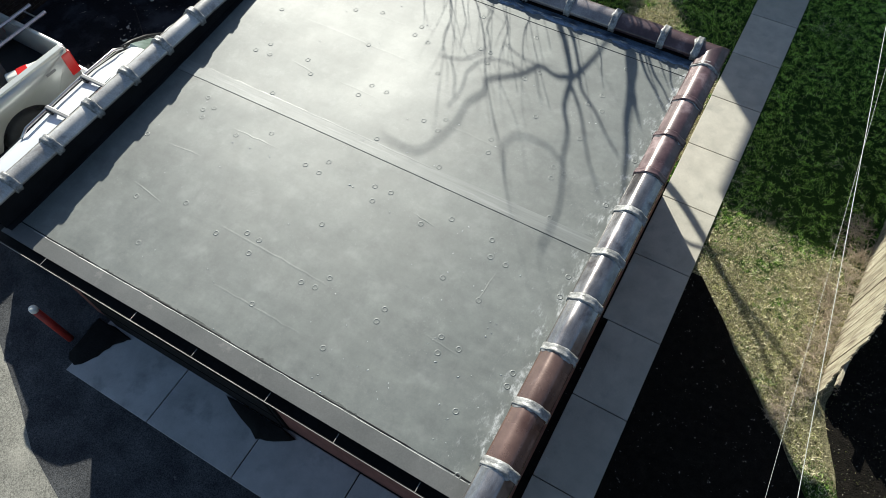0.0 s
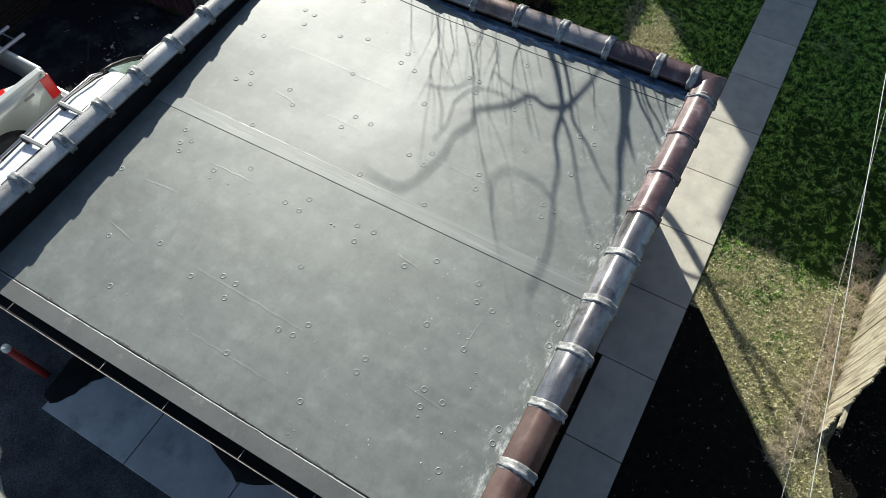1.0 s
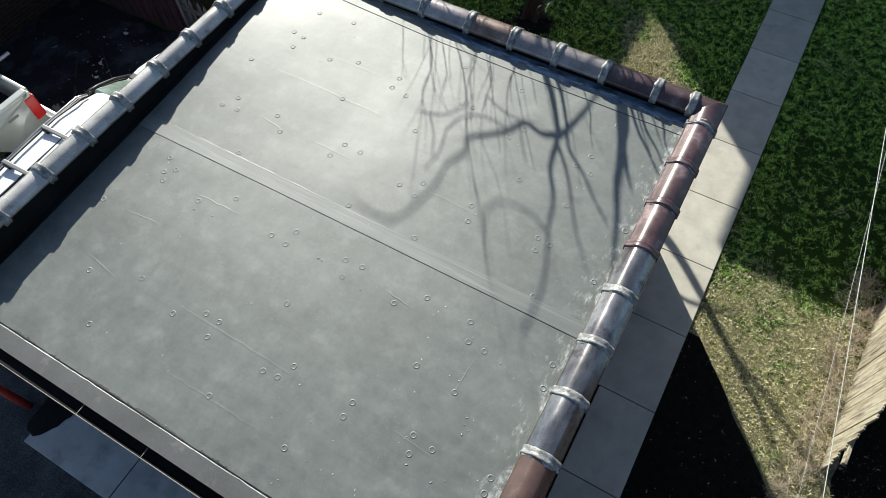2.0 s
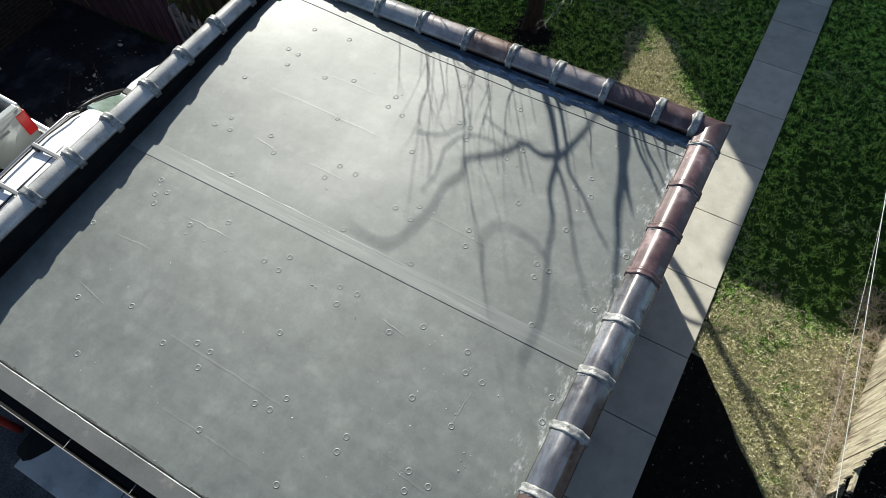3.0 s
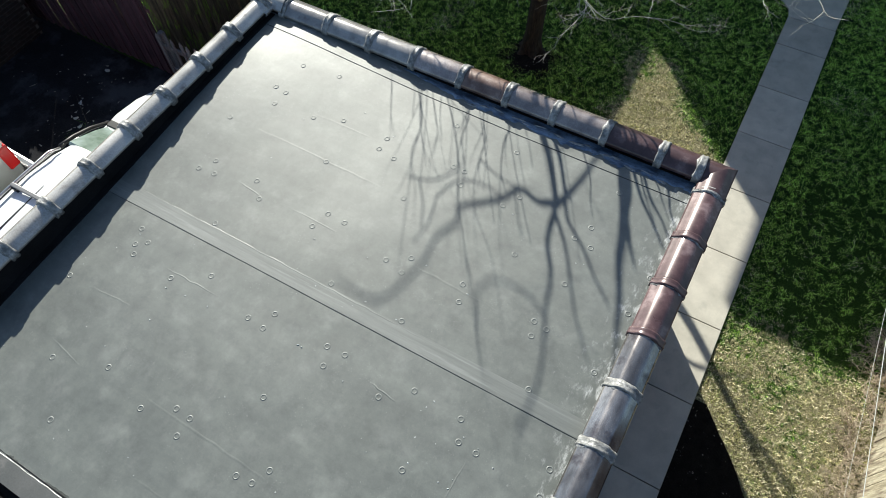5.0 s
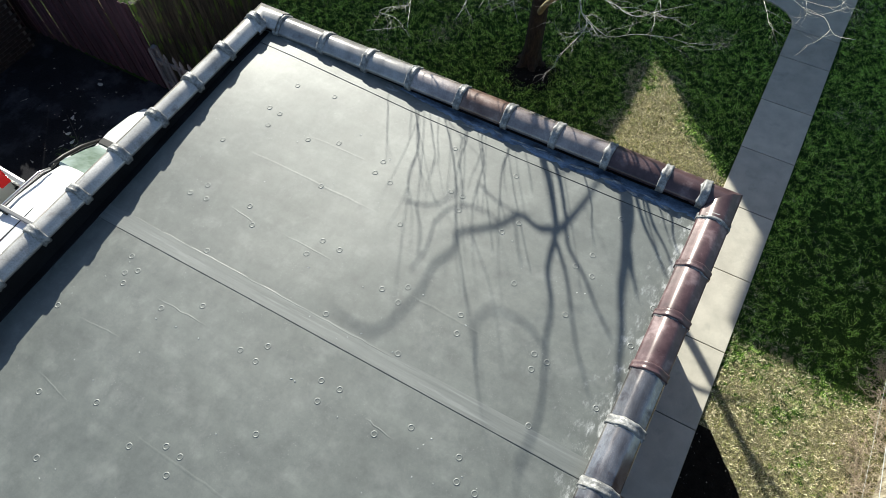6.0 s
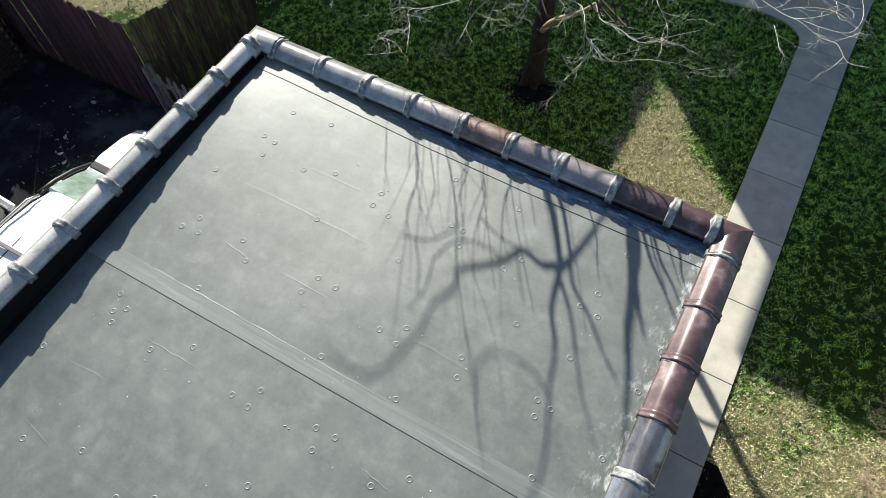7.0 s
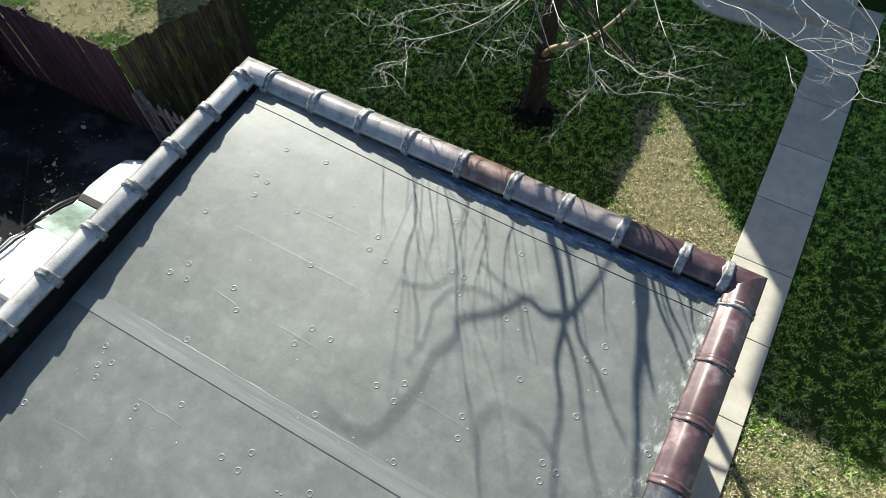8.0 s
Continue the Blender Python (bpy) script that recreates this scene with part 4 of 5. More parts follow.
part("body", box(-0.09, 0.09, -0.28, 0.28, 0.0, 0.46, 0.04), WHITE_CAP, jug, "", True)
part("band", box(-0.094, 0.094, -0.10, 0.10, 0.02, 0.464, 0.02), RED_LENS, jug, "red band")
ladder = thing("ladder", "aluminium ladder resting on the truck tailgate and chest", "ladder")
for x in (-10.95, -10.59):
    part("rail", tube([(x, 2.7, 1.17), (x + 0.30, 5.28, 1.33)], [0.03, 0.03], 6), ALLOY, ladder)
for k in range(8):
    t = (k + 0.5) / 8
    part("rung", tube([(-10.95 + 0.30 * t, 2.7 + 2.58 * t, 1.17 + 0.16 * t), (-10.59 + 0.30 * t, 2.7 + 2.58 * t, 1.17 + 0.16 * t)], [0.014, 0.014], 6), ALLOY, ladder)

# ---- overhead cables ----
def cable(a, b, sag, r, label):
    a, b = Vector(a), Vector(b)
    pts = [a.lerp(b, t) - Vector((0, 0, sag * 4 * t * (1 - t))) for t in (k / 24 for k in range(25))]
    ob = tagged(mesh_ob("overhead_cable", tube(pts, [r] * 25, 6), CABLE, None, True), label, "cable")
    return ob


cable((3.35, -8.0, 0.9), (0.35, 17.48, 3.5), 0.0, 0.0038, "pale overhead service cable sloping up to the house")
cable((1.985, -8.0, 2.1), (1.43, 17.48, 2.1), 0.0, 0.0016, "thin pale overhead cable beside the lawn")

# ---- roof details ----
NEAR_SHEET = [(-3.75, 2.88), (-3.35, 2.43), (-3.06, 2.87), (-2.83, 3.05), (-2.9, 2.89), (-2.15, 3.03), (-2.15, 2.88), (-2.45, 2.39), (-1.51, 3.05), (-1.46, 2.89), (-2.91, 1.93), (-2.26, 1.96),
              (-1.64, 1.95), (-1.82, 3.62), (-1.51, 4.07), (-1.33, 4.06), (-1.38, 3.57), (-0.71, 4.25), (-0.69, 4.0), (-1.3, 3.02), (-0.74, 3.06), (-1.03, 2.48), (-0.74, 1.99), (-0.73, 2.92)]
NEAR_LEFT = [(-5.59, 4.4), (-5.41, 4.3), (-5.52, 4.22), (-5.45, 4.12), (-5.88, 3.61), (-4.9, 4.09), (-4.54, 4.31), (-3.7, 4.28), (-3.91, 4.12), (-3.71, 4.1), (-3.05, 4.25), (-2.85, 4.26), (-2.97, 4.07),
             (-5.36, 2.87), (-4.78, 3.06), (-3.28, 3.55), (-2.35, 4.07), (-2.09, 4.28), (-4.22, 2.91), (-3.92, 3.07), (-3.75, 3.06), (-4.9, 2.42), (-1.59, 4.26), (-3.08, 1.95)]
FAR_LEFT = [(-5.41, 7.15), (-4.92, 7.22), (-5.5, 6.71), (-5.34, 6.69), (-5.36, 6.49), (-5.7, 6.07), (-4.83, 6.54), (-4.49, 6.67), (-3.9, 6.69), (-5.45, 5.49), (-5.56, 5.32), (-5.35, 5.34), (-4.86, 5.49),
            (-4.69, 5.31), (-4.92, 4.83), (-4.33, 6.08), (-3.9, 6.52), (-3.68, 6.48), (-3.3, 6.07), (-3.91, 5.51), (-3.69, 5.5), (-3.97, 5.3), (-3.28, 7.24)]
FAR_RIGHT = [(-3.06, 5.33), (-2.84, 5.47), (-2.84, 5.28), (-3.4, 4.83), (-2.56, 4.82), (-3.03, 6.7), (-2.89, 6.7), (-2.84, 6.52), (-2.2, 6.68), (-2.31, 6.5), (-2.5, 7.22), (-1.28, 7.24), (-1.37, 6.69), (-1.47, 6.49),
             (-1.28, 6.46), (-1.93, 6.02), (-1.34, 5.95), (-0.62, 6.42), (-2.23, 5.46), (-2.17, 5.27), (-0.67, 5.95), (-1.43, 5.44), (-1.29, 5.42), (-1.39, 5.29), (-1.18, 4.8), (-0.72, 5.24)]
bm = loft([[(r * math.cos(a), r * math.sin(a), z) for a in (2 * math.pi * k / 18 for k in range(18))]
           for r, z in ((0.036, -0.003), (0.030, 0.0012), (0.0250, 0.0027), (0.020, 0.0010), (0.015, -0.004))], caps=False)
plate_mesh = bpy.data.meshes.new("fastener_plate")
bm.to_mesh(plate_mesh)
bm.free()
for p in plate_mesh.polygons:
    p.use_smooth = True
plate_mesh.materials.append(PLATE)
for x, y in NEAR_SHEET + NEAR_LEFT + FAR_LEFT + FAR_RIGHT:
    ob = new("fastener_plate", plate_mesh)
    ob.parent = roof
    ob.location = (x, y, roof_z(y, x) + (0.0032 if y > 4.6 else 0.001) + 0.004 * noise.fractal((x * 1.3, y * 1.3, 2.0), 1.0, 2.0, 4))


def ridge(points, width, height, name="wrinkle", material=EPDM):
    """A low raised fold in the membrane along a line."""
    rings = []
    n = len(points)
    for i, (x, y) in enumerate(points):
        q = math.sin(math.pi * (i + 0.15) / (n - 0.7)) if n > 2 else 1.0
        base = roof_z(y, x) + (0.0032 if y > 4.6 else 0.001)
        a = Vector(points[max(i - 1, 0)])
        b = Vector(points[min(i + 1, n - 1)])
        way = (b - a).normalized()
        s = Vector((way.y, -way.x))
        base += 0.004 * noise.fractal((x * 1.3, y * 1.3, 2.0), 1.0, 2.0, 4)
        rings.append([(x + s.x * u * width, y + s.y * u * width, base + h * height * q - 0.0012) for u, h in ((-1, 0), (-0.45, 0.7), (0, 1.2), (0.45, 0.7), (1, 0))])
    return part(name, loft(rings, close=False), material, roof, "", True)


def wavy(a, b, n, amp, seed):
    return [(a[0] + (b[0] - a[0]) * k / n + amp * noise.noise((k * 0.7, seed, 0)), a[1] + (b[1] - a[1]) * k / n + amp * noise.noise((k * 0.7, seed, 5))) for k in range(n + 1)]


ridge(wavy((-5.55, 3.02), (-5.0, 2.93), 8, 0.02, 1), 0.014, 0.0014)
ridge(wavy((-5.09, 4.16), (-4.30, 4.16), 10, 0.015, 2), 0.010, 0.0012)
ridge(wavy((-2.49, 4.15), (-2.20, 4.11), 6, 0.01, 3), 0.010, 0.0022)
ridge(wavy((-1.37, 3.96), (-1.39, 3.50), 6, 0.01, 4), 0.010, 0.0014)
ridge(wavy((-5.05, 5.39), (-4.65, 5.34), 6, 0.01, 5), 0.012, 0.0014)
ridge(wavy((-4.41, 5.38), (-3.6, 5.36), 10, 0.015, 6), 0.012, 0.0010)
ridge(wavy((-6.25, 4.79), (-0.60, 4.75), 60, 0.020, 7), 0.013, 0.0024, "lap_edge", EPDM_LAP)
ridge(wavy((-6.25, 4.72), (-0.60, 4.70), 60, 0.016, 8), 0.016, 0.0016, "lap_edge", EPDM_LAP)
ridge(wavy((-6.1, 1.977), (-0.62, 1.977), 60, 0.008, 14), 0.007, 0.0070, "strip_edge", WORN_EDGE)
# sooty smears where water stands against the strip
for k, (x, long, wide) in enumerate(((-5.62, 0.42, 0.022), (-5.02, 0.20, 0.012), (-4.55, 0.55, 0.020), (-3.98, 0.70, 0.030), (-3.1, 0.35, 0.014), (-2.2, 0.45, 0.018))):
    ridge(wavy((x, 2.004), (x + long, 1.998), 14, 0.022, 40 + k), wide, 0.0012, "smear", GRIME)
ridge(wavy((-1.75, 3.0), (-1.2, 2.96), 8, 0.02, 10), 0.014, 0.0010)
ridge(wavy((-5.3, 6.10), (-3.4, 6.08), 20, 0.02, 21), 0.018, 0.0009)
ridge(wavy((-3.2, 5.42), (-1.5, 5.36), 20, 0.02, 22), 0.018, 0.0008)
ridge(wavy((-4.6, 3.02), (-2.4, 2.96), 22, 0.02, 23), 0.018, 0.0009)
ridge(wavy((-4.0, 2.42), (-2.6, 2.40), 16, 0.02, 24), 0.016, 0.0009)
ridge(wavy((-5.6, 3.62), (-5.0, 3.66), 8, 0.02, 25), 0.014, 0.0010)
ridge(wavy((-4.9, 6.60), (-3.9, 6.62), 12, 0.02, 26), 0.016, 0.0008)


def seam_line(y, half, seed, material, lift, wave, askew=False):
    """The dark open edge of a seam, of uneven width, across the roof."""
    rings = []
    for k in range(121):
        x = X0 + 0.24 + (X1 - X0 - 0.48) * k / 120
        w = half * max(0.25, 1 + 1.1 * noise.noise((x * 2.3, seed, 0)) + 0.7 * noise.noise((x * 9.0, seed, 3)))
        yy = y + 0.004 * noise.noise((x * 3.0, seed, 7)) + (back_seam(x) if askew else 0.0)
        z = roof_z(yy, x) + lift + 0.004 * noise.fractal((x * 1.3, yy * 1.3, wave), 1.0, 2.0, 4)
        rings.append([(x, yy - w, z - 0.006), (x, yy - w * 0.8, z), (x, yy + w * 0.8, z), (x, yy + w, z - 0.006)])
    return part("seam_edge", loft(rings, close=False), material, roof, "dark open seam edge", True)


seam_line(4.597, 0.0007, 1.0, EPDM_WALL, 0.0022, 2.0)
seam_line(7.491, 0.0011, 2.0, EPDM_WALL, 0.0058, 2.0, True)
seam_line(1.996, 0.0062, 3.0, EPDM_WALL, 0.0022, 2.0)


def smear(x, y, lx, ly, seed, material, turn=0.0, lift=0.0):
    """A thin irregular patch of sealant."""
    bm = bmesh.new()
    n = 18
    ring, top = [], []
    for k in range(n):
        a = 2 * math.pi * k / n
        r = 0.7 + 0.55 * noise.noise((math.cos(a) * 1.7 + seed, math.sin(a) * 1.7, seed * 0.37))
        u, v = lx * r * math.cos(a), ly * r * math.sin(a)
        px, py = x + u * math.cos(turn) - v * math.sin(turn), y + u * math.sin(turn) + v * math.cos(turn)
        z = roof_z(py, px) + (0.0032 if py > 4.6 else 0.001) + lift
        ring.append(bm.verts.new((px, py, z - 0.003)))
        top.append(bm.verts.new((x + (px - x) * 0.9, y + (py - y) * 0.9, z + 0.0015)))
    c = bm.verts.new((x, y, roof_z(y, x) + (0.0032 if y > 4.6 else 0.001) + 0.003 + lift))
    for k in range(n):
        j = (k + 1) % n
        bm.faces.new((ring[k], ring[j], top[j], top[k]))
        bm.faces.new((top[k], top[j], c))
    return part("sealant_smear", bm, material, roof, "", True)


rng = random.Random(11)
for k in range(14):
    x = -3.3 + 2.6 * k / 14 + rng.uniform(-0.05, 0.05)
    smear(x, 7.68 - abs(rng.gauss(0, 0.04)), rng.uniform(0.06, 0.14), rng.uniform(0.008, 0.025), 60 + k * 1.3, SEALANT, rng.uniform(-0.2, 0.2), 0.009)
for k in range(34):
    smear(rng.gauss(-1.5, 0.55), rng.uniform(1.95, 4.3), rng.uniform(0.003, 0.009), rng.uniform(0.005, 0.018), 400 + k * 1.9, DRIP, rng.uniform(0, 3))
for k in range(60):
    smear(rng.uniform(-6.0, -0.7), rng.uniform(2.0, 7.3) if k % 3 else rng.uniform(2.0, 4.2), rng.uniform(0.003, 0.008), rng.uniform(0.004, 0.016), 200 + k * 2.1, DRIP, rng.uniform(0, 3))
part("flashing_foot", sheet(X0 + 0.222, X0 + 0.31, 1.86, 7.72, 0.012, 4, 60, 2.0, 0.004), EPDM_WALL, roof, "black flashing foot along the parapet", True)

# flashing up the inner parapet faces
for x0, x1, z1 in ((X0 + 0.222, X0 + 0.232, 2.73), (X1 - 0.232, X1 - 0.222, 2.63)):
    part("flashing", box(x0, x1, 1.85, 7.79, 2.38, z1), EPDM_WALL, garage, "black membrane flashing on the parapet")
part("flashing", box(X0 + 0.235, X1 - 0.235, 7.79, 7.798, 2.4, 2.67), EPDM_WALL, garage, "black membrane flashing on the parapet")

# ---- tree ----
TREE = Vector((-4.10, 11.42, 0.0))
COT = 1 / math.tan(SUN_UP)
tree = thing("tree", "bare spreading tree with pale drooping twigs on the lawn", "tree")


def above(x, y, k):
    """The point k metres over the roof that lies towards the sun from (x, y)."""
    return Vector((x, y, 2.54)) + TO_SUN * (k * COT) + Vector((0, 0, k))


def curve(points, n=6):
    """A smooth line through the points."""
    out = []
    p = [Vector(q) for q in points]
    p = [p[0] * 2 - p[1]] + p + [p[-1] * 2 - p[-2]]
    for i in range(1, len(p) - 2):
        for k in range(n):
            t = k / n
            a, b, c, d = p[i - 1], p[i], p[i + 1], p[i + 2]
            span = (c - b).length
            u, v = (c - a) * 0.5, (d - b) * 0.5
            u, v = u * min(1.0, span / max(u.length, 1e-6)), v * min(1.0, span / max(v.length, 1e-6))
            out.append(b * (2 * t ** 3 - 3 * t * t + 1) + u * (t ** 3 - 2 * t * t + t) + c * (3 * t * t - 2 * t ** 3) + v * (t ** 3 - t * t))
    return out + [p[-2]]


def limb(points, r0, r1, bm, n=5, sides=7):
    c = curve(points, n)
    m = len(c) - 1
    tube(c, [r0 + (r1 - r0) * (k / m) ** 0.8 for k in range(m + 1)], sides, bm)
    return c


def twig(start, way, length, r, bm, depth, droop, wild=0.22):
    p, d = Vector(start), Vector(way).normalized()
    n = 7
    pts, step = [p.copy()], length / n
    for k in range(n):
        d = (d + Vector((rng.gauss(0, wild), rng.gauss(0, wild), rng.gauss(0, wild * 0.7) - droop))).normalized()
        p = p + d * step
        pts.append(p.copy())
    tube(pts, [r * (1 - 0.75 * k / n) for k in range(n + 1)], 4, bm)
    if depth:
        for k in range(2, n):
            if rng.random() < 0.75:
                w = (pts[k + 1] - pts[k]).normalized()
                s = Vector((rng.gauss(0, 1), rng.gauss(0, 1), rng.gauss(0, 0.6)))
                twig(pts[k], w + s.normalized() * 0.9, length * rng.uniform(0.3, 0.55), r * 0.55, bm, depth - 1, droop)


rng = random.Random(5)
bm = bmesh.new()
fork = TREE + Vector((0.10, 0.05, 2.35))
limb([TREE + Vector((0, 0, -0.05)), TREE + Vector((0.02, 0.01, 0.5)), TREE + Vector((0.06, 0.03, 1.4)), fork], 0.17, 0.13, bm, 5, 12)
for k in range(5):
    a = 2 * math.pi * k / 5 + 0.3
    limb([TREE + Vector((math.cos(a) * 0.26, math.sin(a) * 0.26, -0.03)), TREE + Vector((math.cos(a) * 0.15, math.sin(a) * 0.15, 0.07)), TREE + Vector((math.cos(a) * 0.06, math.sin(a) * 0.06, 0.4))], 0.05, 0.09, bm, 3, 7)
part("trunk", bm, BARK, tree, "brown furrowed trunk", True)
main = []
bm = bmesh.new()


def over_roof(pts, k0, k1, r0, r1, bm, start=None, n=4, sides=6):
    """A limb whose shadow runs along pts on the roof, rising from k0 to k1 over it."""
    m = len(pts) - 1
    p = [above(x + rng.uniform(-0.012, 0.012), y, k0 + (k1 - k0) * i / m) for i, (x, y) in enumerate(pts)]
    return limb(([start] if start is not None else []) + p, r0, r1, bm, n, sides)


HIGH = TREE + Vector((-0.1, -0.5, 3.4))
main.append(over_roof([(-1.41, 7.70), (-1.22, 7.26), (-1.12, 7.02), (-1.03, 6.73), (-0.94, 6.41), (-0.79, 6.03), (-0.66, 5.68), (-0.53, 5.30)], 1.7, 3.9, 0.075, 0.016, bm, fork))
main.append(over_roof([(-2.36, 7.64), (-2.11, 7.28), (-1.81, 6.77), (-1.67, 6.30), (-1.48, 5.96), (-1.37, 5.60), (-1.14, 4.96), (-1.1, 4.4)], 1.9, 4.4, 0.046, 0.010, bm, HIGH))
main.append(over_roof([(-1.81, 6.75), (-1.96, 6.69), (-2.20, 6.74), (-2.33, 6.54), (-2.52, 6.37), (-2.67, 6.23), (-2.63, 6.04), (-2.71, 5.79), (-2.70, 5.47), (-2.79, 5.02), (-2.94, 4.87), (-3.19, 4.87), (-3.36, 4.90)], 2.7, 5.4, 0.028, 0.009, bm))
main.append(over_roof([(-2.22, 7.66), (-2.01, 7.33), (-1.77, 6.94), (-1.60, 6.64), (-1.35, 6.41), (-1.09, 6.14), (-0.83, 5.90)], 1.8, 3.6, 0.030, 0.010, bm, HIGH))
main.append(over_roof([(-1.78, 6.72), (-1.73, 6.92), (-1.66, 7.25), (-1.63, 7.54), (-1.5, 7.9)], 2.6, 3.2, 0.030, 0.014, bm))
main.append(over_roof([(-1.70, 6.60), (-1.46, 6.29), (-1.26, 5.96), (-1.07, 5.65), (-0.8, 5.3)], 2.7, 3.9, 0.022, 0.008, bm))
main.append(over_roof([(-1.36, 7.66), (-1.17, 7.28), (-1.06, 6.95), (-0.96, 6.74), (-0.86, 6.57), (-0.75, 6.40)], 1.75, 2.6, 0.052, 0.006, bm))
main.append(over_roof([(-1.27, 7.62), (-1.02, 7.26), (-0.80, 7.02), (-0.59, 6.76)], 1.6, 2.3, 0.030, 0.010, bm, fork))
main.append(over_roof([(-1.15, 7.62), (-0.92, 7.30), (-0.72, 7.07), (-0.53, 6.84)], 1.5, 2.1, 0.026, 0.008, bm, fork))
main.append(over_roof([(-2.02, 5.35), (-2.06, 5.51), (-1.96, 5.63), (-1.74, 5.67), (-1.53, 5.63), (-1.37, 5.54)], 5.0, 4.2, 0.009, 0.011, bm))
ROOF_LIMBS = len(main)
# limbs over the lawn, away from the roof


def over_lawn(x, y, z):
    """The point at height z that lies towards the sun from (x, y) on the ground."""
    return Vector((x, y, 0)) + TO_SUN * (z * COT) + Vector((0, 0, z))


main.append(limb([fork, over_lawn(-0.09, 7.79, 3.0), over_lawn(0.66, 7.12, 3.7), over_lawn(1.11, 6.67, 4.1), over_lawn(1.49, 6.39, 4.5), over_lawn(2.08, 5.97, 5.1), over_lawn(2.7, 5.4, 5.8)], 0.085, 0.03, bm))
main.append(limb([over_lawn(1.0, 6.78, 4.0), over_lawn(1.43, 6.31, 4.4), over_lawn(1.73, 6.00, 4.7), over_lawn(1.98, 5.69, 5.0), over_lawn(2.3, 5.2, 5.5)], 0.05, 0.02, bm))
main.append(limb([fork, TREE + Vector((-0.8, 0.3, 3.3)), TREE + Vector((-1.9, 0.5, 4.3)), TREE + Vector((-3.0, 0.6, 5.2))], 0.08, 0.02, bm))
tagged(part("limb", bm, BARK, tree, "grey-brown branching limb", True), kind="stuff")


bm = bmesh.new()
limb([TREE + Vector((0.05, 0.0, 1.12)), (-3.78, 11.0, 1.70), (-3.48, 10.61, 2.20), (-3.17, 10.52, 2.50), (-2.94, 10.64, 2.75), (-2.73, 11.13, 3.0), (-2.68, 11.4, 3.1)], 0.055, 0.012, bm, 6, 8)
part("limb", bm, SUNLIT_LIMB, tree, "bare limb sweeping away from the trunk, sunlight in its pale colour", True)
bm = bmesh.new()
# fine hanging strands that stripe the back of the roof with shade
NEAR = TREE + Vector((-0.4, -0.7, 3.7))
for pts, r in (([(-4.29, 7.60), (-4.16, 7.25), (-3.99, 6.95), (-3.84, 6.65)], 0.008), ([(-3.95, 7.59), (-3.74, 7.21), (-3.59, 6.95), (-3.53, 6.66), (-3.38, 6.35), (-3.19, 5.94)], 0.013),
               ([(-3.89, 7.58), (-3.67, 7.08), (-3.41, 6.72), (-3.25, 6.50)], 0.009), ([(-3.77, 7.60), (-3.54, 7.23), (-3.38, 6.99), (-3.27, 6.72)], 0.009),
               ([(-3.70, 7.68), (-3.54, 7.50), (-3.23, 7.11), (-3.00, 6.79), (-2.71, 6.28), (-2.38, 5.78), (-2.15, 5.46), (-1.85, 5.05)], 0.014),
               ([(-3.27, 7.65), (-3.17, 7.35), (-3.12, 7.05), (-2.97, 6.73)], 0.013), ([(-3.06, 7.54), (-2.86, 7.18), (-2.79, 6.91), (-2.68, 6.58), (-2.49, 6.25), (-2.18, 5.95)], 0.011),
               ([(-2.70, 7.48), (-2.64, 7.23), (-2.49, 6.84), (-2.28, 6.58)], 0.013), ([(-1.64, 7.30), (-1.47, 6.96), (-1.37, 6.77)], 0.013),
               ([(-1.20, 7.61), (-1.02, 7.35), (-0.88, 7.16), (-0.70, 6.92)], 0.020), ([(-0.98, 7.56), (-0.79, 7.31), (-0.66, 7.12)], 0.018), ([(-0.86, 7.55), (-0.69, 7.24), (-0.57, 7.07)], 0.026)):
    r *= 0.72
    c = over_roof(pts, 1.15, 1.15 + 0.20 * len(pts), r, r * 0.32, bm, NEAR, 4, 5)
    for q in range(6, len(c) if pts[0][0] < -2 else 0, 6):
        w = (c[min(q + 1, len(c) - 1)] - c[q - 1]).normalized()
        twig(c[q], w + Vector((rng.gauss(0, 0.12), rng.gauss(0, 0.12), rng.gauss(0.05, 0.08))), rng.uniform(0.6, 1.2), r * 0.5, bm, 0, -0.01, 0.08)
for n in range(16):
    x, run, r = -4.15 + 2.1 * n / 15 + rng.uniform(-0.08, 0.08), rng.uniform(0.45, 0.70), rng.uniform(0.004, 0.007)
    long, k0 = rng.uniform(0.5, 1.5), rng.uniform(1.1, 1.5)
    over_roof([(x - run * 0.4, 8.05), (x, 7.65), (x + run * long * 0.5 + rng.uniform(-0.03, 0.03), 7.65 - long * 0.5), (x + run * long, 7.65 - long)], k0, k0 + 0.5, r, r * 0.6, bm, None, 3, 4)
# softer cross strands higher up
for pts in ([(-3.37, 6.32), (-3.12, 6.40), (-2.97, 6.61), (-2.95, 6.74)], [(-2.96, 6.25), (-2.89, 6.47), (-2.73, 6.59), (-2.51, 6.60), (-2.29, 6.54)], [(-3.25, 6.34), (-3.06, 6.08), (-2.92, 5.81)],
            [(-2.98, 6.27), (-2.87, 5.91), (-2.89, 5.63)], [(-2.80, 6.90), (-2.47, 6.77), (-2.18, 6.75)], [(-2.24, 6.68), (-2.08, 6.41), (-1.93, 6.22)], [(-2.02, 5.35), (-1.85, 5.05), (-1.66, 4.77)]):
    over_roof(pts, 2.6, 2.9, 0.008, 0.006, bm, None, 4, 5)
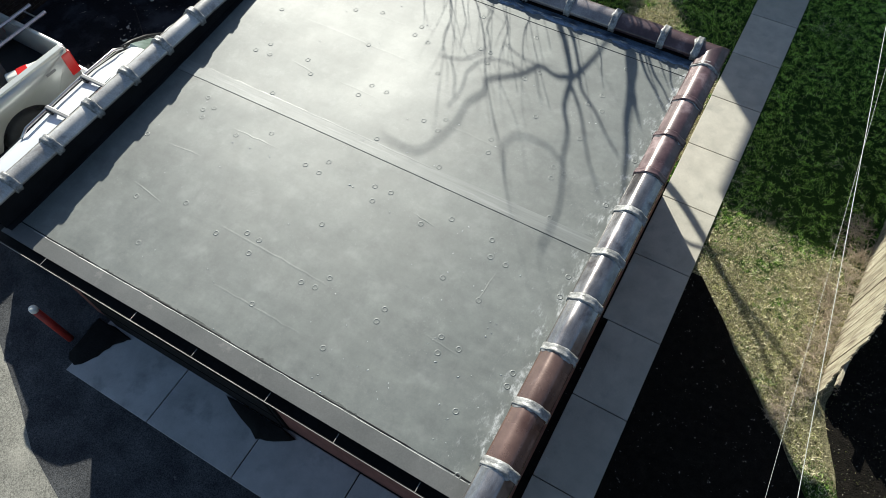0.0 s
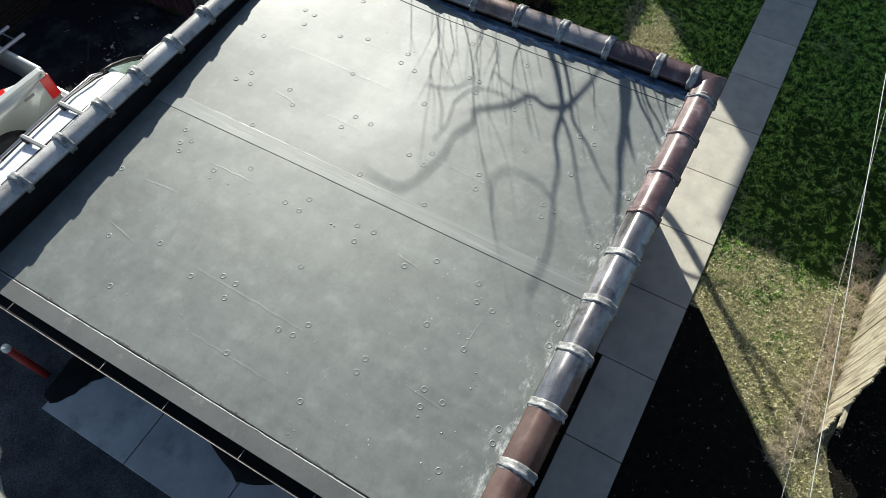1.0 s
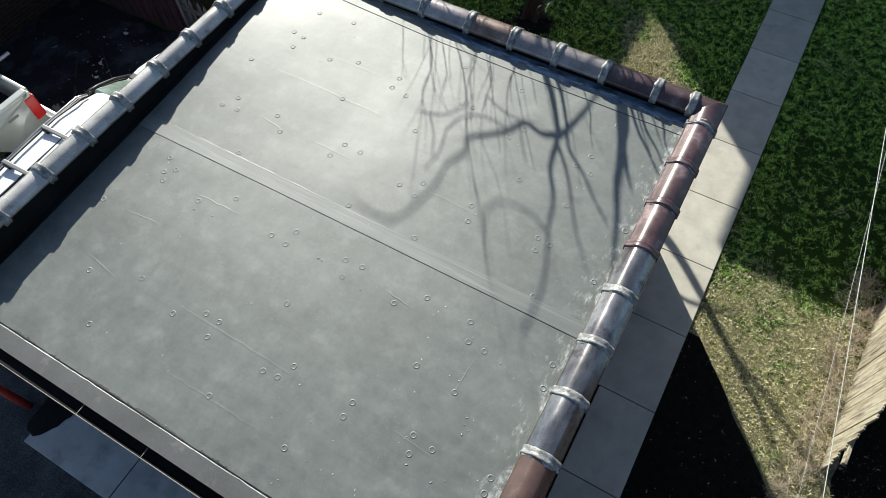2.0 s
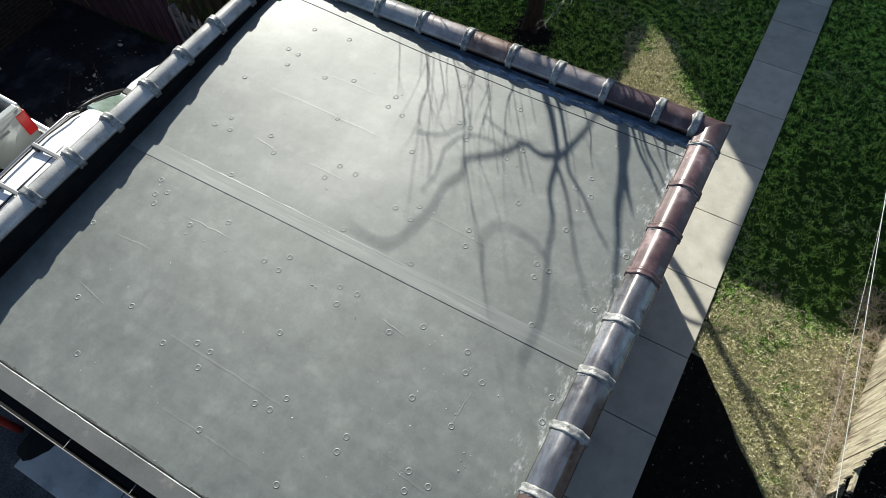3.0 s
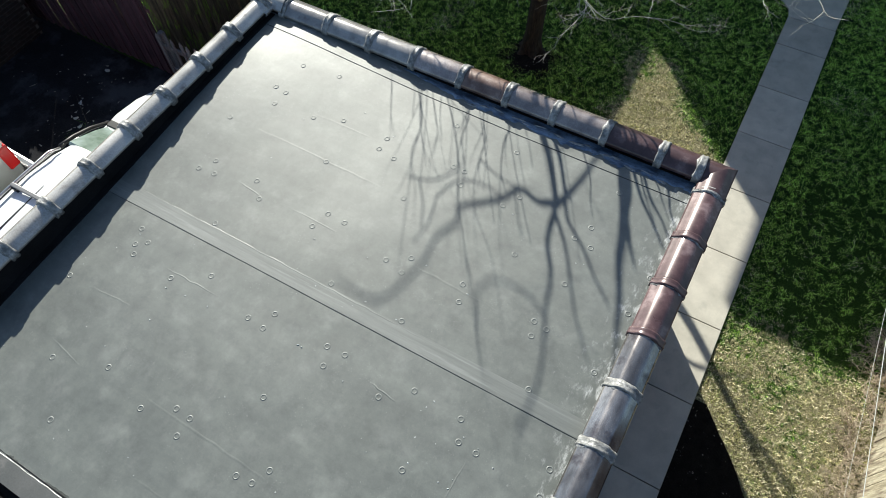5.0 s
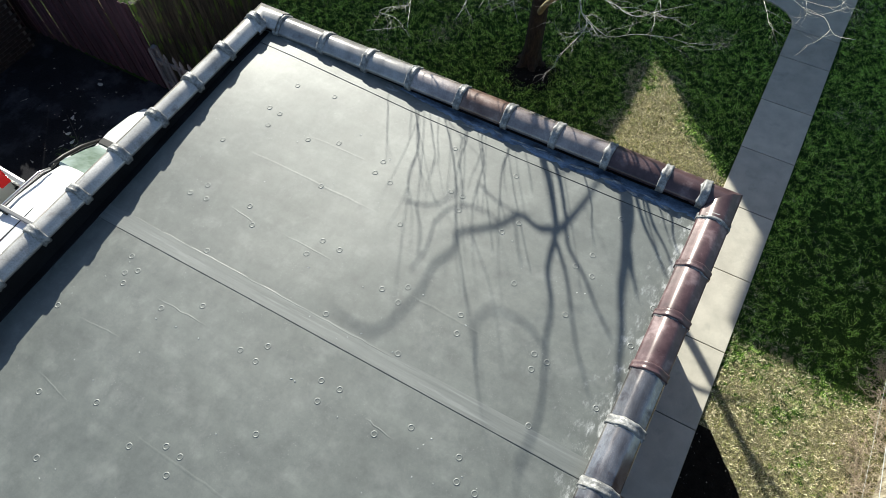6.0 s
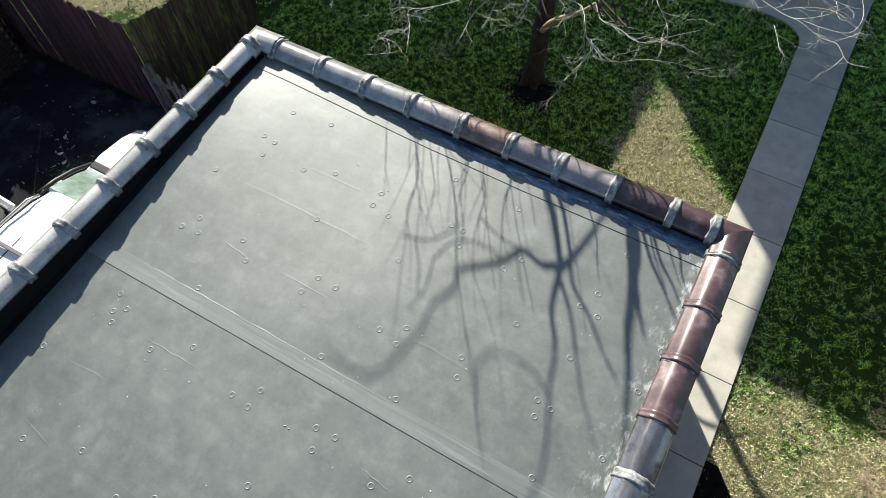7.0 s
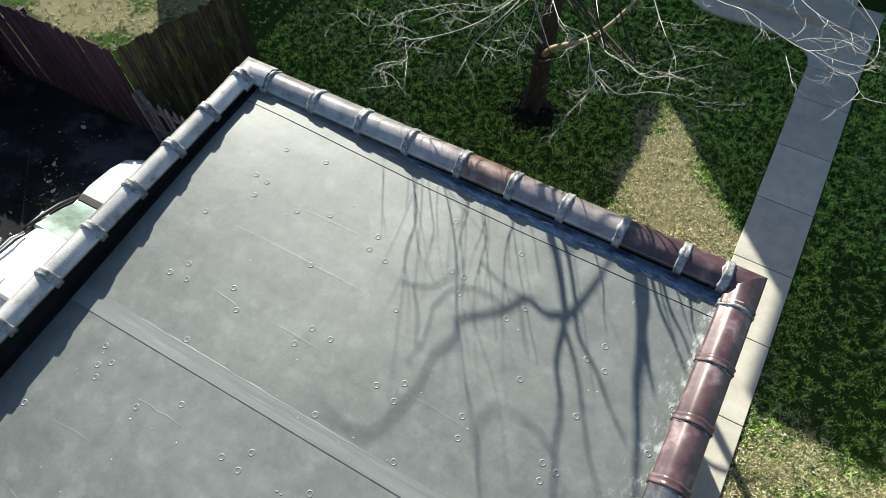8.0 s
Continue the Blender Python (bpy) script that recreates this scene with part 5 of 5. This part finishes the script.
for path in main[1:ROOF_LIMBS]:
    for q in range(7, len(path), 6):
        w = (path[min(q + 1, len(path) - 1)] - path[q - 1]).normalized()
        twig(path[q], w + Vector((rng.gauss(0, 0.6), rng.gauss(0, 0.6), rng.gauss(0.3, 0.3))), rng.uniform(0.3, 0.7), 0.0045, bm, 0, -0.02)
tagged(part("twig", bm, BARK, tree, "fine bare twigs", True), kind="stuff")
bm = bmesh.new()
# low twigs hanging over the lawn, pale with sunlight put into their colour
for z, r, side_n, pts in ((2.90, 0.013, 5, [(-4.05, 10.7), (-4.17, 10.23), (-4.34, 9.79), (-4.52, 9.41), (-4.79, 9.13), (-4.90, 9.01), (-4.83, 8.81), (-4.59, 8.37)]),
                          (2.85, 0.011, 2, [(-4.05, 10.7), (-4.16, 10.13), (-4.21, 9.47), (-4.16, 9.04), (-4.19, 8.85)]), (2.80, 0.009, 2, [(-4.0, 10.6), (-4.12, 10.10), (-4.09, 9.54), (-4.02, 9.20)]),
                          (2.50, 0.009, 4, [(-4.05, 11.2), (-4.02, 10.81), (-3.88, 10.27), (-3.86, 9.90), (-3.62, 9.55)]), (2.95, 0.008, 3, [(-4.32, 9.90), (-4.69, 9.85), (-5.01, 9.64), (-5.21, 9.50), (-5.28, 9.28), (-5.18, 9.09)]),
                          (2.90, 0.007, 3, [(-4.9, 9.2), (-5.19, 9.19), (-5.50, 9.03), (-5.75, 9.10), (-6.02, 9.06)]), (2.85, 0.007, 2, [(-4.83, 8.79), (-5.01, 8.65), (-5.07, 8.55), (-4.85, 8.51), (-4.75, 8.44), (-5.04, 8.19)]),
                          (2.95, 0.009, 4, [(-4.15, 10.3), (-4.32, 9.90), (-4.69, 9.71), (-4.96, 9.36)]), (2.75, 0.015, 5, [(-3.95, 11.0), (-3.76, 10.72), (-3.46, 10.39), (-3.14, 10.27), (-2.88, 9.82), (-2.63, 9.58), (-2.48, 9.46)]),
                          (3.20, 0.010, 4, [(-3.1, 10.4), (-2.69, 9.68), (-2.44, 9.61), (-2.23, 9.48), (-2.07, 9.50), (-1.99, 9.61), (-1.62, 10.00)]), (2.70, 0.008, 4, [(-2.9, 9.85), (-2.47, 9.62), (-2.13, 9.82), (-1.79, 9.92), (-1.52, 9.90), (-1.35, 10.09)]),
                          (2.60, 0.008, 3, [(-2.8, 9.9), (-2.77, 9.73), (-2.81, 9.40), (-2.87, 9.19), (-2.97, 9.11)]), (3.00, 0.010, 4, [(-2.7, 11.2), (-2.45, 10.76), (-2.24, 10.48), (-2.05, 10.16), (-1.95, 9.93)]),
                          (3.10, 0.013, 4, [(-2.6, 11.6), (-1.93, 11.18), (-1.53, 11.10), (-1.25, 11.03), (-0.90, 10.90), (-0.68, 10.76), (-0.42, 10.70), (-0.23, 10.66), (-0.04, 10.43), (0.16, 10.34)]),
                          (3.10, 0.010, 2, [(-0.68, 10.76), (-0.38, 10.80), (-0.16, 10.89), (-0.07, 11.13), (-0.15, 11.45), (-0.34, 11.73), (-0.47, 11.94)]), (3.10, 0.009, 2, [(-0.90, 10.85), (-0.72, 11.05), (-0.46, 11.14), (-0.20, 11.04)]),
                          (2.90, 0.008, 1, [(-0.95, 10.85), (-0.84, 10.64), (-0.72, 10.43), (-0.55, 10.36)]), (3.20, 0.010, 3, [(-1.4, 11.9), (-1.03, 11.50), (-0.71, 11.24), (-0.32, 11.13), (-0.06, 11.27)])):
    r *= 0.46
    c = limb([(x + rng.uniform(-0.03, 0.03), y + rng.uniform(-0.03, 0.03), z + rng.uniform(-0.04, 0.04)) for x, y in pts], r, r * 0.45, bm, 3, 5)
    side_n = side_n * 2
    for q in range(side_n):
        i = 2 + (len(c) - 4) * q // side_n
        w = (c[i + 1] - c[i]).normalized()
        turn = Vector((w.y, -w.x, 0)) * rng.choice((-1, 1))
        twig(c[i], w + turn * rng.uniform(0.5, 1.2), rng.uniform(0.2, 0.65), r * 0.6, bm, 1, 0.01, 0.28)
tagged(part("twig", bm, TWIG, tree, "pale drooping twigs", True), kind="stuff")

# soil disc at the tree foot, with the trunk's shade in its dark colour
bm = bmesh.new()
c0 = bm.verts.new((TREE.x + 0.12, TREE.y - 0.22, lawn_z(TREE.x, TREE.y) + 0.05))
ring = []
for k in range(26):
    a = 2 * math.pi * k / 26
    r = 0.50 * (1 + 0.35 * noise.noise((math.cos(a) * 2.5, math.sin(a) * 2.5, 4)) + 0.25 * noise.noise((math.cos(a) * 7, math.sin(a) * 7, 9)))
    ring.append(bm.verts.new((c0.co.x + r * math.cos(a) * 1.2, c0.co.y + r * math.sin(a), lawn_z(c0.co.x + r * math.cos(a), c0.co.y + r * math.sin(a)) - 0.004)))
for k in range(26):
    bm.faces.new((c0, ring[k], ring[(k + 1) % 26]))
tagged(mesh_ob("ground", bm, SHADE_SOIL, None, True), "bare soil round the tree foot, darkened for the trunk's shade", "soil", kind="structure")

# ---- grass, brush and litter ----
def blades(name, spots, label, category, material, low, high, width, seed, lean=0.9):
    """Many single blades, one triangle each, rooted at the spots."""
    r = np.random.default_rng(seed)
    n = len(spots)
    h = r.uniform(low, high, n)
    a = r.uniform(0, 2 * np.pi, n)
    w = r.uniform(0.6, 1.3, n) * width
    side = np.c_[np.cos(a), np.sin(a), np.zeros(n)] * w[:, None] / 2
    b = a + np.pi / 2 + r.normal(0, 0.5, n)
    out = np.abs(r.normal(0, lean, n)) * h
    tip = spots + np.c_[np.cos(b) * out, np.sin(b) * out, h]
    verts = np.stack([spots - side, spots + side, tip], 1).reshape(-1, 3)
    me = bpy.data.meshes.new(name)
    me.vertices.add(3 * n)
    me.vertices.foreach_set("co", verts.ravel())
    me.loops.add(3 * n)
    me.loops.foreach_set("vertex_index", np.arange(3 * n))
    me.polygons.add(n)
    me.polygons.foreach_set("loop_start", np.arange(0, 3 * n, 3))
    me.update()
    me.validate()
    me.materials.append(material)
    return tagged(new(name, me), label, category, kind="stuff")


def spread(n, x0, x1, y0, y1, seed):
    r = np.random.default_rng(seed)
    m = n // 14
    cx, cy = r.uniform(x0, x1, m), r.uniform(y0, y1, m)
    pick = r.integers(0, m, n)
    x, y = cx[pick] + r.normal(0, 0.03, n), cy[pick] + r.normal(0, 0.03, n)
    keep = (~((x > -0.30) & (x < 0.585) & (y < 15.2))) & (~((x < -0.27) & (y < 8.04)))
    x, y = x[keep], y[keep]
    # no blades at the tree foot or on the blackened shade beside the walk
    keep = np.array([not ((u - TREE.x - 0.12) ** 2 / 1.4 + (v - TREE.y + 0.22) ** 2 < 0.07 or y0 < 6.2 and v < 6.62 and 0.5 < u < shade_edge(v) - 0.03) for u, v in zip(x, y)])
    x, y = x[keep], y[keep]
    # few blades on the darkened ground beyond the fence
    thin = np.array([u < fence_line(v) or v < 3.4 or c < 0.12 for u, v, c in zip(x, y, r.uniform(0, 1, len(x)))])
    x, y = x[thin], y[thin]
    # the grass stands thinner between the walk and the fence
    worn = np.array([not (1.0 < u < 3.2 and 8.0 < v < 11.0) or noise.noise((u * 6.5, v * 6.5, 5.0)) > 0.12 - 0.35 * c for u, v, c in zip(x, y, r.uniform(0, 1, len(x)))])
    x, y = x[worn], y[worn]
    z = np.array([lawn_z(u, v) for u, v in zip(x, y)])
    return np.c_[x, y, z - 0.004]


def grass_look():
    m = bpy.data.materials.new("grass_blades")
    m.use_nodes = True
    nt = m.node_tree
    b = nt.nodes["Principled BSDF"]
    island = nt.nodes.new("ShaderNodeNewGeometry").outputs["Random Per Island"]
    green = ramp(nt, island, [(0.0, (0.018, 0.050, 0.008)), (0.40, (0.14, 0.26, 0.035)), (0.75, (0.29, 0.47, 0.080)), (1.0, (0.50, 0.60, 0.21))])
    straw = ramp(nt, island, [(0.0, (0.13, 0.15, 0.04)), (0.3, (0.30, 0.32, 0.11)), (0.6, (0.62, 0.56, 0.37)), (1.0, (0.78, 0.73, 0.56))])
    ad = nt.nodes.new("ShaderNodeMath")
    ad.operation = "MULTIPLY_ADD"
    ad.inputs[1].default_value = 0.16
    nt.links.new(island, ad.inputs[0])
    nt.links.new(straw_and_sun(nt), ad.inputs[2])
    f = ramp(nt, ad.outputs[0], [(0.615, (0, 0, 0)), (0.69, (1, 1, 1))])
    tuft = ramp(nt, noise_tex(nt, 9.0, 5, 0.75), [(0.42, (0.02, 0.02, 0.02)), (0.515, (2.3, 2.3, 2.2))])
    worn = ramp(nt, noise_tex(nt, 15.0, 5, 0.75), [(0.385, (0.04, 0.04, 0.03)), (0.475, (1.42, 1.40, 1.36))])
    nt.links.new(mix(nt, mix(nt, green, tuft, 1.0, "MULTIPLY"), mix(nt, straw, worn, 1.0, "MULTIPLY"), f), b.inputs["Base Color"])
    b.inputs["Roughness"].default_value = 0.7
    b.inputs["Specular IOR Level"].default_value = 0.25
    return m


GRASS = grass_look()
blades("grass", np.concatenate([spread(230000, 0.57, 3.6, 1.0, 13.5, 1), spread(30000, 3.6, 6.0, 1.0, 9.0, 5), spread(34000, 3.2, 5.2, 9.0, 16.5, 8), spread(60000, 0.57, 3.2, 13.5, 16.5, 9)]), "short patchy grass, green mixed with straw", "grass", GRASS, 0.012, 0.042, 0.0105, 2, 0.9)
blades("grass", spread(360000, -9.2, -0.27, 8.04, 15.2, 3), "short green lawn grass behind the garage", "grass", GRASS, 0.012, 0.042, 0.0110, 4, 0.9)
blades("grass", spread(26000, -17.0, -9.4, 8.0, 14.0, 6), "sunlit straw-green grass beyond the board fence", "grass", GRASS, 0.015, 0.045, 0.016, 7)

# dry brush along the board fence
rng = random.Random(21)
for k in range(9):
    y = 5.25 + 0.40 * k
    brush = thing("dry_shrub", "tangled dry brown shrub beside the board fence", "shrub", (2.36 + 0.03 * k + rng.uniform(-0.14, 0.05), y, 0.0), group="shrubs along the fence")
    bm = bmesh.new()
    for j in range(46):
        a = rng.uniform(0, 2 * math.pi)
        twig((rng.uniform(-0.12, 0.12), rng.uniform(-0.18, 0.18), -0.02), (math.cos(a), math.sin(a), rng.uniform(0.3, 1.4)), rng.uniform(0.14, 0.36), 0.0045, bm, 2, 0.03)
    tagged(part("branch", bm, DRY_BRUSH, brush), kind="stuff")

# fallen leaves and weeds on the yard
def scatter(n, x, y, rx, ry, z, seed):
    r = np.random.default_rng(seed)
    return np.c_[r.normal(x, rx, n), r.normal(y, ry, n), np.full(n, z)]


PALE_LEAF = surface("pale_dry_leaf", [(0.3, (0.16, 0.15, 0.14)), (0.7, (0.42, 0.40, 0.37))], 12, 0.8, 0, 0.2, 50, 0.2)
WEED = surface("weed_leaf", [(0.3, (0.03, 0.07, 0.012)), (0.7, (0.10, 0.18, 0.035))], 12, 0.8, 0, 0.2, 50, 0.2)
blades("leaf_litter", np.concatenate([scatter(60, -10.0, 6.2, 0.5, 0.5, 0.0, 31), scatter(50, -9.6, 5.5, 0.5, 0.7, 0.0, 32), scatter(40, -10.8, 6.9, 0.8, 0.4, 0.0, 33)]), "pale fallen leaves scattered over the dark yard", "leaves", PALE_LEAF, 0.004, 0.014, 0.035, 34, 4.0)
blades("weeds", np.concatenate([scatter(90, -9.85, 6.05, 0.14, 0.16, -0.004, 41), scatter(60, -9.55, 5.4, 0.10, 0.14, -0.004, 42), scatter(40, -9.3, 6.6, 0.12, 0.08, -0.004, 43)]), "small green weeds in the yard asphalt", "weeds", WEED, 0.03, 0.10, 0.012, 44, 1.1)

# paper scraps on the yard
LITTER = plain("pale_litter", (0.40, 0.40, 0.39), 0.8)
for k, (x, y, s) in enumerate(((-10.6, 7.36, 0.06), (-10.25, 6.25, 0.05), (-10.05, 6.15, 0.05), (-10.45, 6.55, 0.05), (-9.55, 5.8, 0.03), (-9.9, 6.0, 0.04), (-9.3, 6.3, 0.03))):
    bm = bmesh.new()
    loft([[(math.cos(a) * s * q * (1 + 0.3 * math.sin(a * 3 + k)), math.sin(a) * s * q * 0.6, z + 0.01 * math.sin(a * 2 + k)) for a in (2 * math.pi * j / 9 for j in range(9))] for q, z in ((1.0, 0.011), (0.9, 0.018), (0.2, 0.02))], bm=bm)
    ob = mesh_ob("paper_scrap", bm, LITTER, None)
    ob.matrix_basis = pose(x, y, -0.004, 0, 0, 40 * k)
    tagged(ob, "crumpled pale paper scrap on the asphalt", "litter", "scraps on the yard")

# bricks of the neighbouring garage, facing the yard
bm = box(0.0, 0.016, -0.1, 0.1, -0.03, 0.03, 0.004)
brick_mesh = board_mesh("brick", bm, DARK_BRICK)
wall_of = brick_garage.children[0]
for row in range(15):
    z = 1.86 + row * 0.0735
    for k in range(19):
        y = 3.45 + k * 0.212 + (0.106 if row % 2 else 0.0)
        ob = new("brick", brick_mesh)
        ob.parent = wall_of
        ob.matrix_basis = pose(-12.434, y, z)
bm = bmesh.new()
for row in range(41):
    z = 0.02 + row * 0.0735
    if 1.85 < z < 2.93:
        continue
    for k in range(23):
        y = 2.7 + k * 0.212 + (0.106 if row % 2 else 0.0)
        box(-12.434, -12.418, y - 0.1, y + 0.1, z - 0.03, z + 0.03, 0, bm)
tagged(part("brickwork", bm, DARK_BRICK, wall_of), kind="stuff")
